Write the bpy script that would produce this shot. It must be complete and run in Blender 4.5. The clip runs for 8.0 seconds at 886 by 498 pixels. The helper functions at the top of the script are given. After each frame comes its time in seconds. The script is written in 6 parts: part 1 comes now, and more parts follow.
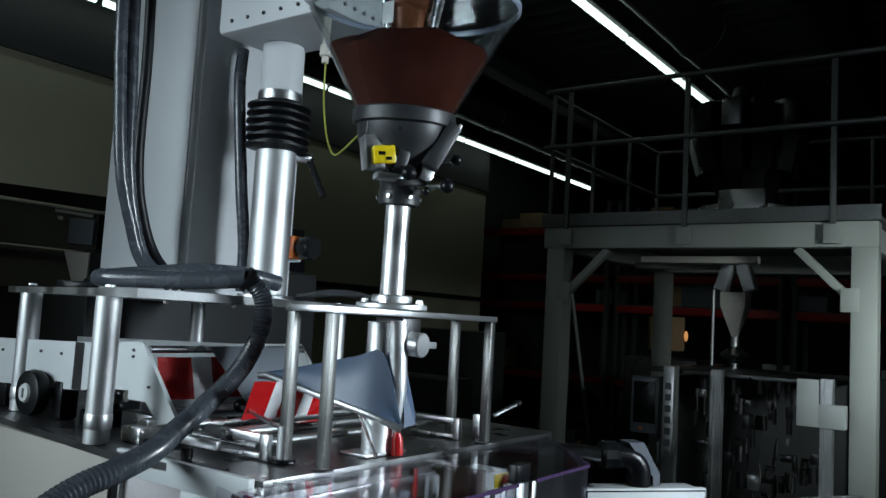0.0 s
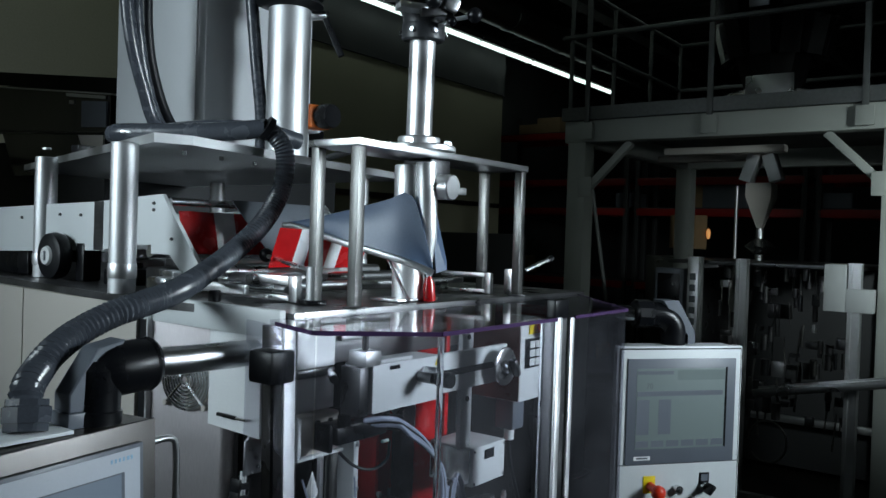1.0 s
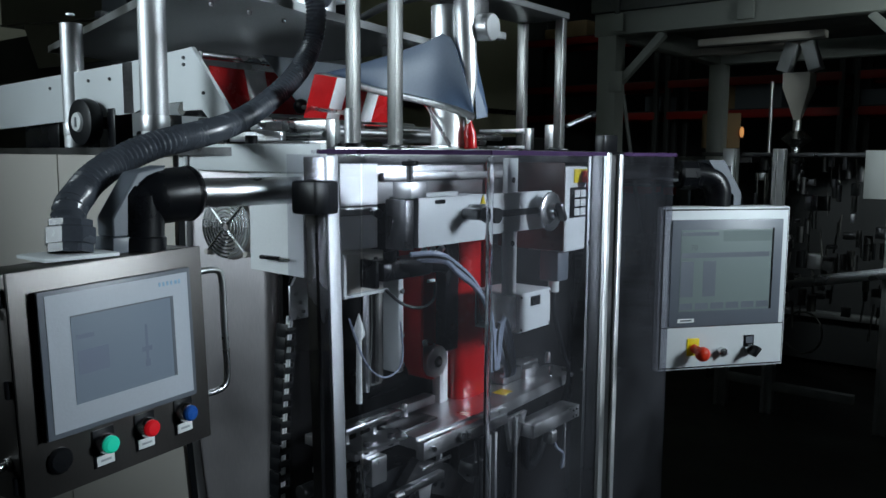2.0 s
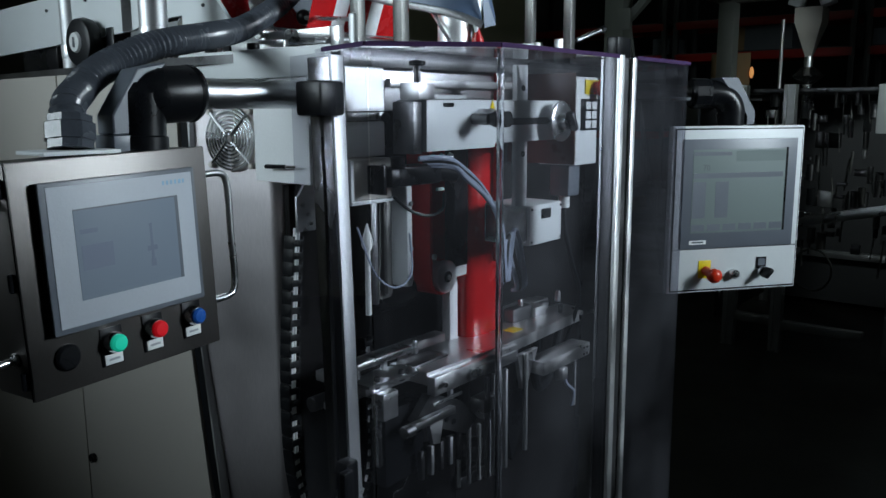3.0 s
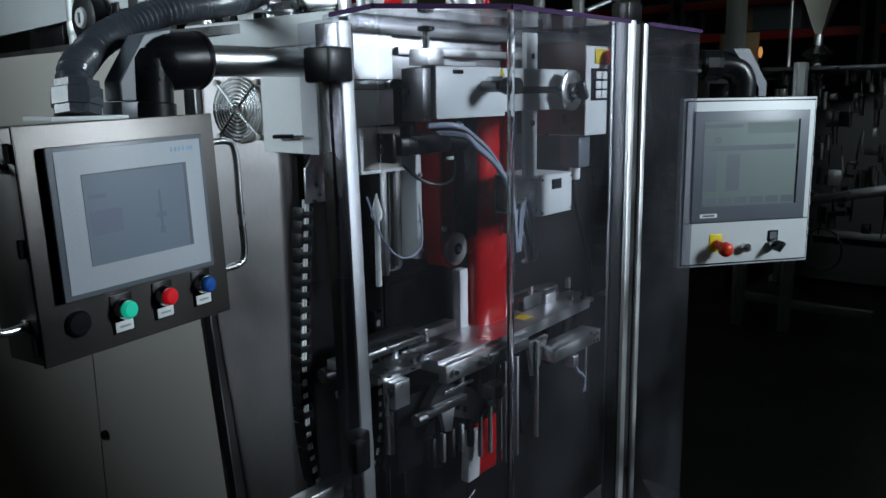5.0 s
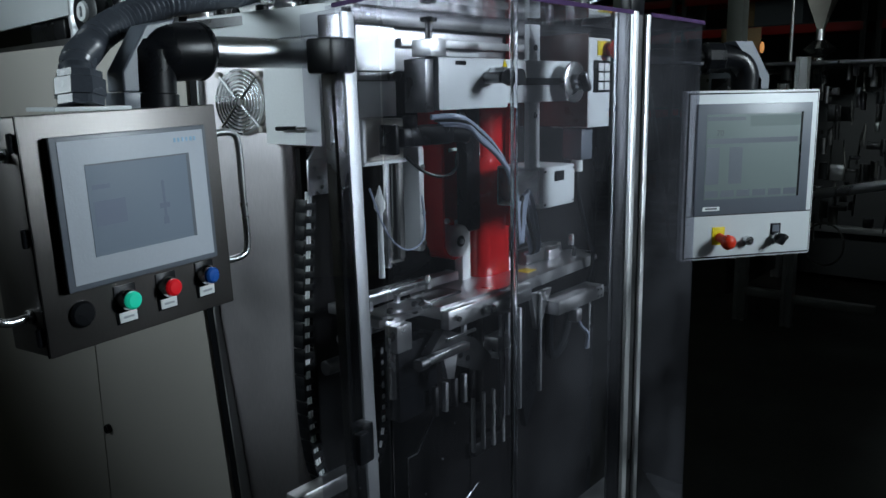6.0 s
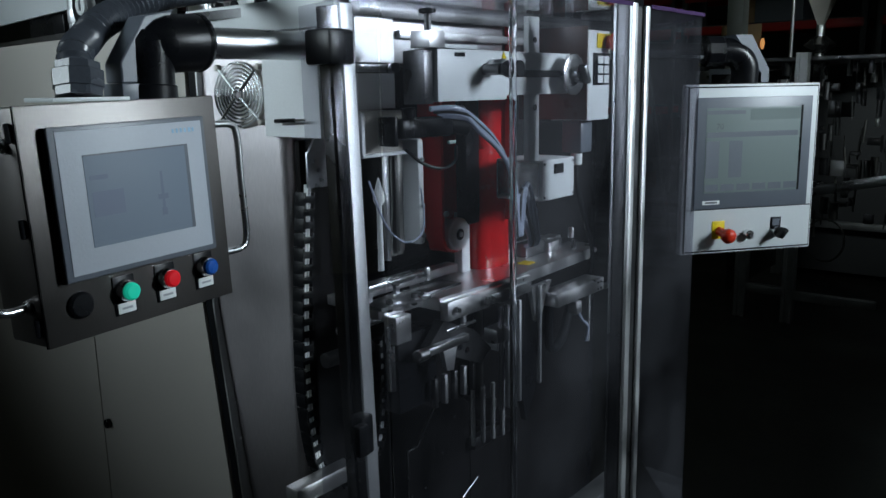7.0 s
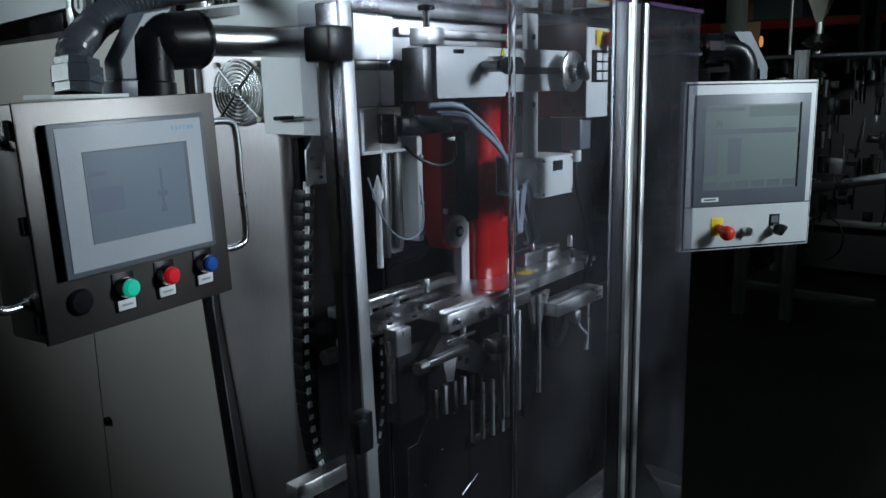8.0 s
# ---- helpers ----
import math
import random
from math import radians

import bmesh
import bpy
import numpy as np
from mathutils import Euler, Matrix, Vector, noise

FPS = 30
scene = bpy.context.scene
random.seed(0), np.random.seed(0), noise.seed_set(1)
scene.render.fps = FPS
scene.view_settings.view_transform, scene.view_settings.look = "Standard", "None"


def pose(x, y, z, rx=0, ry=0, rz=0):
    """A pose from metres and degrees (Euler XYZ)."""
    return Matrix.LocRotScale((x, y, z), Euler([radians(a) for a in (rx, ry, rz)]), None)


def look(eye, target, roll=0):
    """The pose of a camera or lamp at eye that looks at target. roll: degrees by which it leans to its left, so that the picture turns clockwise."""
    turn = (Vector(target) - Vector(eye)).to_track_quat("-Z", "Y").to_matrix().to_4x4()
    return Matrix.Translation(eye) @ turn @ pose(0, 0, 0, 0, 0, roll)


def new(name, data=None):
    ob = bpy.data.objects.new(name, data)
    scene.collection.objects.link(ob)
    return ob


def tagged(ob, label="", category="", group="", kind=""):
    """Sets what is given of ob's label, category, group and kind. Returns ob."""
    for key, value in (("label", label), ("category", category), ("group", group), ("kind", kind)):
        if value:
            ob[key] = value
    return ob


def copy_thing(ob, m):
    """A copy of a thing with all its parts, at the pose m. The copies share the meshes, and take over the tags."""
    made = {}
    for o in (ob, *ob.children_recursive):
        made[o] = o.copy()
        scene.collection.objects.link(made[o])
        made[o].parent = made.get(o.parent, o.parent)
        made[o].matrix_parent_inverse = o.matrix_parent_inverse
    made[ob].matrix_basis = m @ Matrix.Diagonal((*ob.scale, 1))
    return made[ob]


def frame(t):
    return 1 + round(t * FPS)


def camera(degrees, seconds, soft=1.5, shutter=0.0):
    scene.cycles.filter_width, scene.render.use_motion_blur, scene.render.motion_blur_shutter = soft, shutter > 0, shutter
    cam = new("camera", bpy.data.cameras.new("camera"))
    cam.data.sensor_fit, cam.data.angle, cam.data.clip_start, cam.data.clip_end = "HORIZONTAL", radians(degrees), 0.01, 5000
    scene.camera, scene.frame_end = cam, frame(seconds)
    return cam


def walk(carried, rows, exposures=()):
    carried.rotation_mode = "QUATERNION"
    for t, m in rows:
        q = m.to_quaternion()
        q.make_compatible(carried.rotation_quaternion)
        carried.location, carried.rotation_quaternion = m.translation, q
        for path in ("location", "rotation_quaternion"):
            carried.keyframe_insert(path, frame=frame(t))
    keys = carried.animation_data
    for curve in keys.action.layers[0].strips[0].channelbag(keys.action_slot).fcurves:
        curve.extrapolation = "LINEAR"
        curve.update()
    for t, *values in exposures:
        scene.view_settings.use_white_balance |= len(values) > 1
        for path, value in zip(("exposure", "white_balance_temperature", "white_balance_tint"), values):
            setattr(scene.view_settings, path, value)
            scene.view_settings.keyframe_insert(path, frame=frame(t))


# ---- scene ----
cam = camera(57.6, 8.0)
PATH = [
    (0, (0.223, -0.009, 2.213), (0.025, 1.973, 2.387), 3.3),
    (0.5, (0.214, 0.044, 2.133), (0.012, 2.032, 2.209), 2.8),
    (1, (0.192, 0.075, 2.046), (-0.038, 2.062, 2.015), 1.9),
    (1.5, (0.169, 0.096, 1.968), (-0.092, 2.074, 1.836), 1.2),
    (2, (0.155, 0.111, 1.889), (-0.131, 2.077, 1.659), 0.4),
    (2.2, (0.152, 0.119, 1.865), (-0.138, 2.079, 1.598), 0.5),
    (3.5, (0.146, 0.127, 1.788), (-0.161, 2.071, 1.429), -0.8),
    (4, (0.148, 0.126, 1.781), (-0.163, 2.067, 1.415), -0.9),
    (4.5, (0.144, 0.131, 1.778), (-0.17, 2.071, 1.406), -0.8),
    (6, (0.137, 0.129, 1.764), (-0.181, 2.066, 1.379), -1.0),
    (6.5, (0.139, 0.128, 1.761), (-0.18, 2.064, 1.376), -1.0),
    (7, (0.139, 0.129, 1.754), (-0.18, 2.064, 1.364), -1.1),
    (7.5, (0.141, 0.127, 1.753), (-0.179, 2.062, 1.362), -1.1),
    (8, (0.139, 0.127, 1.751), (-0.178, 2.062, 1.358), -1.2),
]
walk(cam, [(t, look(eye, target, roll)) for t, eye, target, roll in PATH])

# ---- light ----
world = bpy.data.worlds.new("dark_hall")
scene.world = world
world.use_nodes = True
world.node_tree.nodes["Background"].inputs[0].default_value = (0.55, 0.65, 0.8, 1)
world.node_tree.nodes["Background"].inputs[1].default_value = 0.0003


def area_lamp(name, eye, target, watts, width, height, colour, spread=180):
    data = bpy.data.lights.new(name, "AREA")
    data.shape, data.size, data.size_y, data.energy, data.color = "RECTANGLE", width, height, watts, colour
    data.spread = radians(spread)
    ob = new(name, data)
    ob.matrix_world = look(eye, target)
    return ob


# unseen film lights beside the view, placed from shadows and highlights
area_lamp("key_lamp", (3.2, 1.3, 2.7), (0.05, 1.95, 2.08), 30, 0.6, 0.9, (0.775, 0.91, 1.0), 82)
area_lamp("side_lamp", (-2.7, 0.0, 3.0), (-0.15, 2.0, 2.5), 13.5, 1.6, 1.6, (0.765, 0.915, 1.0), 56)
# unseen fill lamp added to brighten the platform and its column
area_lamp("platform_fill_lamp", (3.7, 2.4, 2.9), (2.9, 5.9, 2.2), 6.5, 0.5, 0.5, (0.82, 0.95, 0.95), 44)
scene.view_settings.exposure = -0.17

# ---- frames of reference: x along the machine front, y towards its back ----
MF = pose(-0.15, 1.55, 0, 0, 0, 60)
# the operator panel hangs a little askew on its arm
LF = pose(-0.397, 1.191, 1.685, 0, 0, 65.5) @ pose(0, 0, 0, -1.0, -1.4, 0) @ pose(0.4225, -0.0342, -1.682)


# ---- materials ----
def nodes_of(name):
    m = bpy.data.materials.new(name)
    m.use_nodes = True
    t = m.node_tree
    return m, t, t.nodes["Principled BSDF"]


def surface(name, colour, rough=0.5, metal=0.0, vary=0.12, scale=6.0, stretch=(1, 1, 1), bump=0.0, fine=120.0, rough_vary=0.12, coat=0.0, spec=0.5, wave=0.0):
    """A surface with variation at two scales: broad stains and fine grain."""
    m, t, p = nodes_of(name)
    co = t.nodes.new("ShaderNodeTexCoord")
    mp = t.nodes.new("ShaderNodeMapping")
    mp.inputs["Scale"].default_value = stretch
    t.links.new(co.outputs["Object"], mp.inputs["Vector"])
    broad = t.nodes.new("ShaderNodeTexNoise")
    broad.inputs["Scale"].default_value, broad.inputs["Detail"].default_value = scale, 4
    t.links.new(co.outputs["Object"], broad.inputs["Vector"])
    grain = t.nodes.new("ShaderNodeTexNoise")
    grain.inputs["Scale"].default_value, grain.inputs["Detail"].default_value = fine, 3
    t.links.new(mp.outputs["Vector"], grain.inputs["Vector"])
    add = t.nodes.new("ShaderNodeMath")
    add.operation = "ADD"
    t.links.new(broad.outputs["Fac"], add.inputs[0])
    t.links.new(grain.outputs["Fac"], add.inputs[1])
    ramp = t.nodes.new("ShaderNodeMapRange")
    ramp.inputs["From Min"].default_value, ramp.inputs["From Max"].default_value = 0.6, 1.4
    ramp.inputs["To Min"].default_value, ramp.inputs["To Max"].default_value = 1 - vary, 1 + vary
    t.links.new(add.outputs[0], ramp.inputs["Value"])
    mul = t.nodes.new("ShaderNodeVectorMath")
    mul.operation = "SCALE"
    mul.inputs[0].default_value = colour
    t.links.new(ramp.outputs[0], mul.inputs["Scale"])
    t.links.new(mul.outputs[0], p.inputs["Base Color"])
    rr = t.nodes.new("ShaderNodeMapRange")
    rr.inputs["From Min"].default_value, rr.inputs["From Max"].default_value = 0.3, 0.7
    rr.inputs["To Min"].default_value, rr.inputs["To Max"].default_value = max(0.02, rough - rough_vary), min(1, rough + rough_vary)
    t.links.new(broad.outputs["Fac"], rr.inputs["Value"])
    t.links.new(rr.outputs[0], p.inputs["Roughness"])
    p.inputs["Metallic"].default_value = metal
    p.inputs["Coat Weight"].default_value = coat
    p.inputs["Specular IOR Level"].default_value = spec
    if bump:
        b = t.nodes.new("ShaderNodeBump")
        b.inputs["Strength"].default_value, b.inputs["Distance"].default_value = bump, 0.002
        t.links.new(grain.outputs["Fac"], b.inputs["Height"])
        t.links.new(b.outputs[0], p.inputs["Normal"])
        if wave:
            w = t.nodes.new("ShaderNodeBump")
            w.inputs["Strength"].default_value, w.inputs["Distance"].default_value = 1.0, wave
            t.links.new(broad.outputs["Fac"], w.inputs["Height"])
            t.links.new(w.outputs[0], b.inputs["Normal"])
    return m


def glowing(name, colour, strength):
    m, t, p = nodes_of(name)
    p.inputs["Base Color"].default_value = (*colour, 1)
    p.inputs["Emission Color"].default_value = (*colour, 1)
    p.inputs["Emission Strength"].default_value = strength
    p.inputs["Roughness"].default_value = 0.5
    p.inputs["Specular IOR Level"].default_value = 0.2
    return m


def clear(name, tint, gloss_rough=0.03, ior=1.49, haze=0.0):
    """A clear sheet: passes light straight through and mirrors at its face; haze adds a thin patchy pale film."""
    m, t, p = nodes_of(name)
    t.nodes.remove(p)
    out = t.nodes["Material Output"]
    tr = t.nodes.new("ShaderNodeBsdfTransparent")
    tr.inputs[0].default_value = (*tint, 1)
    gl = t.nodes.new("ShaderNodeBsdfGlossy")
    gl.inputs["Roughness"].default_value = gloss_rough
    lw = t.nodes.new("ShaderNodeLayerWeight")
    lw.inputs["Blend"].default_value = 0.5
    pw = t.nodes.new("ShaderNodeMath")
    pw.operation, pw.inputs[1].default_value = "POWER", 5.0
    t.links.new(lw.outputs["Facing"], pw.inputs[0])
    fr = t.nodes.new("ShaderNodeMapRange")
    fr.inputs["To Min"].default_value, fr.inputs["To Max"].default_value = ((ior - 1) / (ior + 1)) ** 2, 0.9
    t.links.new(pw.outputs[0], fr.inputs["Value"])
    mix = t.nodes.new("ShaderNodeMixShader")
    t.links.new(fr.outputs[0], mix.inputs[0])
    t.links.new(tr.outputs[0], mix.inputs[1])
    t.links.new(gl.outputs[0], mix.inputs[2])
    last = mix
    if haze:
        df = t.nodes.new("ShaderNodeBsdfDiffuse")
        df.inputs[0].default_value = (0.7, 0.72, 0.8, 1)
        co = t.nodes.new("ShaderNodeTexCoord")
        nz = t.nodes.new("ShaderNodeTexNoise")
        nz.inputs["Scale"].default_value, nz.inputs["Detail"].default_value = 3.5, 6
        t.links.new(co.outputs["Object"], nz.inputs["Vector"])
        mr = t.nodes.new("ShaderNodeMapRange")
        mr.inputs["From Min"].default_value, mr.inputs["From Max"].default_value = 0.35, 0.75
        mr.inputs["To Min"].default_value, mr.inputs["To Max"].default_value = haze * 0.1, haze * 1.8
        t.links.new(nz.outputs["Fac"], mr.inputs["Value"])
        mix2 = t.nodes.new("ShaderNodeMixShader")
        t.links.new(mr.outputs[0], mix2.inputs[0])
        t.links.new(mix.outputs[0], mix2.inputs[1])
        t.links.new(df.outputs[0], mix2.inputs[2])
        last = mix2
    t.links.new(last.outputs[0], out.inputs["Surface"])
    return m


STEEL = surface("brushed_steel", (0.56, 0.57, 0.58), 0.3, 1.0, 0.10, 3, (1, 1, 40), 0.15, 60, 0.08)
HMI_STEEL = surface("dark_brushed_panel_steel", (0.155, 0.145, 0.14), 0.42, 1.0, 0.14, 4, (30, 30, 1), 0.15, 60, 0.08)
POST_STEEL = surface("shaded_profile_steel", (0.34, 0.335, 0.34), 0.22, 1.0, 0.12, 5, (30, 30, 1), 0.1, 60, 0.1, wave=0.012)
SHEET_STEEL = surface("stainless_sheet", (0.62, 0.585, 0.60), 0.42, 1.0, 0.2, 1.6, (30, 30, 1), 0.12, 60, 0.16, wave=0.012)
STEEL_H = surface("steel_brushed_along", (0.52, 0.52, 0.53), 0.36, 1.0, 0.12, 4, (30, 30, 1), 0.15, 60, 0.1)
POLISHED = surface("polished_steel_tube", (0.66, 0.67, 0.68), 0.28, 1.0, 0.06, 5, (1, 1, 1), 0.04, 90, 0.08)
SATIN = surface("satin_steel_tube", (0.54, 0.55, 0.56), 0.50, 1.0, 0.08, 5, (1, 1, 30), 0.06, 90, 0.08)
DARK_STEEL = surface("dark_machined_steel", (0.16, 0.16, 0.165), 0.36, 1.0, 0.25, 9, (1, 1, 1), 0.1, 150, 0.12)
DARK_GLASS = surface("dark_tinted_cover", (0.01, 0.01, 0.012), 0.12, 0.0, 0.2, 3, coat=0.6)
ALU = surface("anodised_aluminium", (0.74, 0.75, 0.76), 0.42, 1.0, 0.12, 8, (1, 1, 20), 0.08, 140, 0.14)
CAST = surface("milled_aluminium", (0.80, 0.80, 0.81), 0.36, 1.0, 0.16, 14, (1, 1, 1), 0.2, 200, 0.12)
WHITE = surface("white_powder_coat", (0.66, 0.69, 0.70), 0.42, 0.0, 0.05, 7, (1, 1, 1), 0.12, 420, 0.08)
WHITE_SHEET = surface("bright_white_sheet", (0.84, 0.86, 0.87), 0.38, 0.0, 0.05, 5, (1, 1, 1), 0.05, 300, 0.08)
CAB_GREY = surface("light_grey_powder_coat", (0.53, 0.50, 0.455), 0.46, 0.0, 0.06, 4, (1, 1, 1), 0.12, 420, 0.08)
COL_GREY = surface("column_grey_paint", (0.56, 0.58, 0.60), 0.48, 0.0, 0.06, 3, (1, 1, 1), 0.1, 420, 0.08)
GREY_PLASTIC = surface("grey_plastic", (0.12, 0.135, 0.16), 0.4, 0.0, 0.06, 10, (1, 1, 1), 0.1, 300, 0.06)
PALE_PLASTIC = surface("pale_bezel_plastic", (0.46, 0.49, 0.54), 0.45, 0.0, 0.03, 10, (1, 1, 1), 0.08, 300, 0.05, spec=0.3)
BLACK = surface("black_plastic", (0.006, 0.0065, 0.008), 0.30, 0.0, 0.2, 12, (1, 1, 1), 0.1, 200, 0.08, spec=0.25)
RUBBER = surface("black_rubber", (0.007, 0.008, 0.010), 0.42, 0.0, 0.2, 12, (1, 1, 1), 0.1, 200, 0.1, spec=0.3)
HOSE = surface("grey_hose_plastic", (0.055, 0.062, 0.075), 0.26, 0.0, 0.15, 20, (1, 1, 1), 0.1, 200, 0.08, spec=0.5)
# near-black steel: the shade around the parts is put into its colour
SHADE_STEEL = surface("shaded_steel", (0.008, 0.0075, 0.008), 0.45, 0.0, 0.3, 7, (1, 1, 1), 0.15, 120, 0.12, spec=0.12)
BENT_CLEAR, _, _p = nodes_of("clear_bent_acrylic")
_p.inputs["Base Color"].default_value = (0.93, 0.95, 0.97, 1)
_p.inputs["Transmission Weight"].default_value = 1.0
_p.inputs["Roughness"].default_value = 0.03
_p.inputs["IOR"].default_value = 1.49
RED_FILM = surface("red_glossy_film", (0.46, 0.010, 0.012), 0.24, 0.0, 0.14, 18, (1, 1, 1), 0.25, 40, 0.08, 0.3)
WHITE_FILM = surface("white_glossy_film", (0.82, 0.83, 0.85), 0.25, 0.0, 0.06, 18, (1, 1, 1), 0.2, 40, 0.08, 0.3)
RED_PAINT = surface("red_paint", (0.30, 0.010, 0.008), 0.4, 0.0, 0.12, 10)
BELT_RED = surface("red_belt_rubber", (0.60, 0.015, 0.014), 0.36, 0.0, 0.1, 16, (1, 1, 1), 0.15, 90, 0.08)
SLATE = surface("blue_grey_coated_sheet", (0.085, 0.125, 0.20), 0.42, 0.0, 0.08, 8, (1, 1, 1), 0.08, 200, 0.08)
SHOULDER_GREY = surface("grey_coated_sheet", (0.17, 0.19, 0.22), 0.4, 0.3, 0.08, 8, (1, 1, 1), 0.08, 200, 0.08)
YELLOW = surface("yellow_plastic", (0.75, 0.56, 0.01), 0.35, 0.0, 0.06, 12)
ORANGE = surface("orange_plastic", (0.75, 0.16, 0.015), 0.38, 0.0, 0.06, 12)
ESTOP_RED = surface("red_button_plastic", (0.62, 0.035, 0.012), 0.32, 0.0, 0.05, 12)
BLUE = surface("blue_button_plastic", (0.015, 0.09, 0.38), 0.28, 0.0, 0.05, 12)
POWDER = surface("cocoa_powder", (0.052, 0.0115, 0.006), 1.0, 0.0, 0.3, 22, (1, 1, 1), 0.7, 300, 0.0, spec=0.05)
BROWN = surface("amber_brown_glaze", (0.20, 0.07, 0.03), 0.3, 0.2, 0.2, 12)
RED_SHEET = surface("dark_red_sheet", (0.075, 0.022, 0.018), 0.35, 0.0, 0.12, 10)
BRIGHT_SHEET = surface("bright_satin_sheet", (0.92, 0.93, 0.94), 0.50, 1.0, 0.05, 6, (1, 1, 20), 0.08, 60, 0.12)
STAND_STEEL = surface("stand_steel", (0.17, 0.17, 0.165), 0.40, 1.0, 0.16, 8, (1, 1, 20), 0.1, 80, 0.1)
COLLAR = surface("grey_cast_collar", (0.026, 0.028, 0.031), 0.42, 0.1, 0.15, 16, (1, 1, 1), 0.2, 200, 0.1)
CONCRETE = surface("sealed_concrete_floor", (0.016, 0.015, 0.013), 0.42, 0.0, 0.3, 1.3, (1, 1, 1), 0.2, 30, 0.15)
WALL = surface("pale_green_wall_panel", (0.46, 0.445, 0.32), 0.6, 0.0, 0.12, 0.7, (1, 1, 1), 0.1, 60, 0.1)
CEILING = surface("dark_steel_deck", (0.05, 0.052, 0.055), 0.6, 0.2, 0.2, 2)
GALV = surface("galvanised_duct", (0.20, 0.21, 0.21), 0.45, 0.8, 0.15, 3, (1, 1, 1), 0.1, 40)
STEEL_PAINT = surface("grey_green_painted_steel", (0.50, 0.53, 0.50), 0.5, 0.0, 0.10, 3, (1, 1, 1), 0.1, 200)
RAIL = surface("dull_grey_rail", (0.17, 0.18, 0.18), 0.5, 0.3, 0.12, 5)
SCREEN_MARK = glowing("dim_display_mark", (0.105, 0.127, 0.172), 0.36)
BAR_PALE = surface("faded_grey_print", (0.34, 0.36, 0.38), 0.5)
BAR_GREY = surface("grey_print", (0.10, 0.11, 0.12), 0.5)
BAR_BLUE = surface("pale_blue_print", (0.28, 0.46, 0.62), 0.5)
LABEL = surface("white_label", (0.7, 0.72, 0.72), 0.5, 0.0, 0.04)
CARD = surface("brown_cardboard", (0.30, 0.2, 0.11), 0.8, 0.0, 0.12, 6)
CABLE_YG = surface("yellow_green_cable", (0.26, 0.28, 0.05), 0.45, 0.0, 0.3, 90)
CLEAR_TUBE = surface("milky_pneumatic_tube", (0.33, 0.37, 0.47), 0.22, 0.0, 0.08, 20)
PERSPEX = clear("perspex_sheet", (0.90, 0.90, 0.93), 0.03, 1.49, 0.007)
# stronger haze stands in for the pale reflections on the panes
PANE = clear("hazed_perspex_pane", (0.90, 0.90, 0.93), 0.03, 1.49, 0.016)
PERSPEX_EDGE = surface("violet_perspex_edge", (0.07, 0.04, 0.10), 0.15, 0.0, 0.1, 14, coat=0.5)
HOPPER_CLEAR = clear("hopper_plastic", (0.86, 0.88, 0.88), 0.08, 1.55, 0.005)
SCREEN_L = glowing("left_display", (0.12, 0.152, 0.192), 0.36)
SCREEN_R = glowing("right_display", (0.13, 0.165, 0.165), 0.24)
LIT_GREEN = glowing("lit_green_lens", (0.01, 0.42, 0.28), 0.55)
LIT_RED = glowing("lit_red_lens", (0.55, 0.008, 0.015), 0.30)
TUBE_LIGHT = glowing("fluorescent_tube", (0.80, 1.0, 0.92), 1.9)
WARM_LAMP = glowing("warm_lamp", (1.0, 0.45, 0.15), 0.5)


# ---- mesh tools ----
BASE = {}


def thing(name, x, y, z, label="", category="", group="", kind="", frame_of=None):
    """An Empty at the base of a thing; parts are given in the machine's or hall's coordinates."""
    ob = new(name)
    ob.matrix_world = (MF if frame_of is None else frame_of) @ pose(x, y, z)
    BASE[ob] = Vector((x, y, z))
    return tagged(ob, label, category, group, kind)


def finish(name, bm, material, angle=32):
    me = bpy.data.meshes.new(name)
    bmesh.ops.recalc_face_normals(bm, faces=bm.faces)
    flat = bm.faces.layers.int["flat"]
    smooth = [not f[flat] for f in bm.faces]
    bm.to_mesh(me)
    bm.free()
    me.polygons.foreach_set("use_smooth", smooth)
    me.set_sharp_from_angle(angle=radians(angle))
    for m in material if isinstance(material, (list, tuple)) else [material]:
        me.materials.append(m)
    return me


def part(name, bm, material, parent, label=""):
    bmesh.ops.translate(bm, verts=bm.verts, vec=-BASE[parent])
    ob = new(name, finish(name, bm, material))
    ob.parent = parent
    BASE[ob] = BASE[parent]
    return tagged(ob, label)


def solid(name, bm, material, label, category, group="", kind="", frame_of=None):
    """A thing of one mesh, in the machine's coordinates."""
    lo = [min(v.co[i] for v in bm.verts) for i in range(3)]
    hi = [max(v.co[i] for v in bm.verts) for i in range(3)]
    base = Vector(((lo[0] + hi[0]) / 2, (lo[1] + hi[1]) / 2, lo[2]))
    bmesh.ops.translate(bm, verts=bm.verts, vec=-base)
    ob = new(name, finish(name, bm, material))
    ob.matrix_world = (MF if frame_of is None else frame_of) @ Matrix.Translation(base)
    BASE[ob] = base
    return tagged(ob, label, category, group, kind)


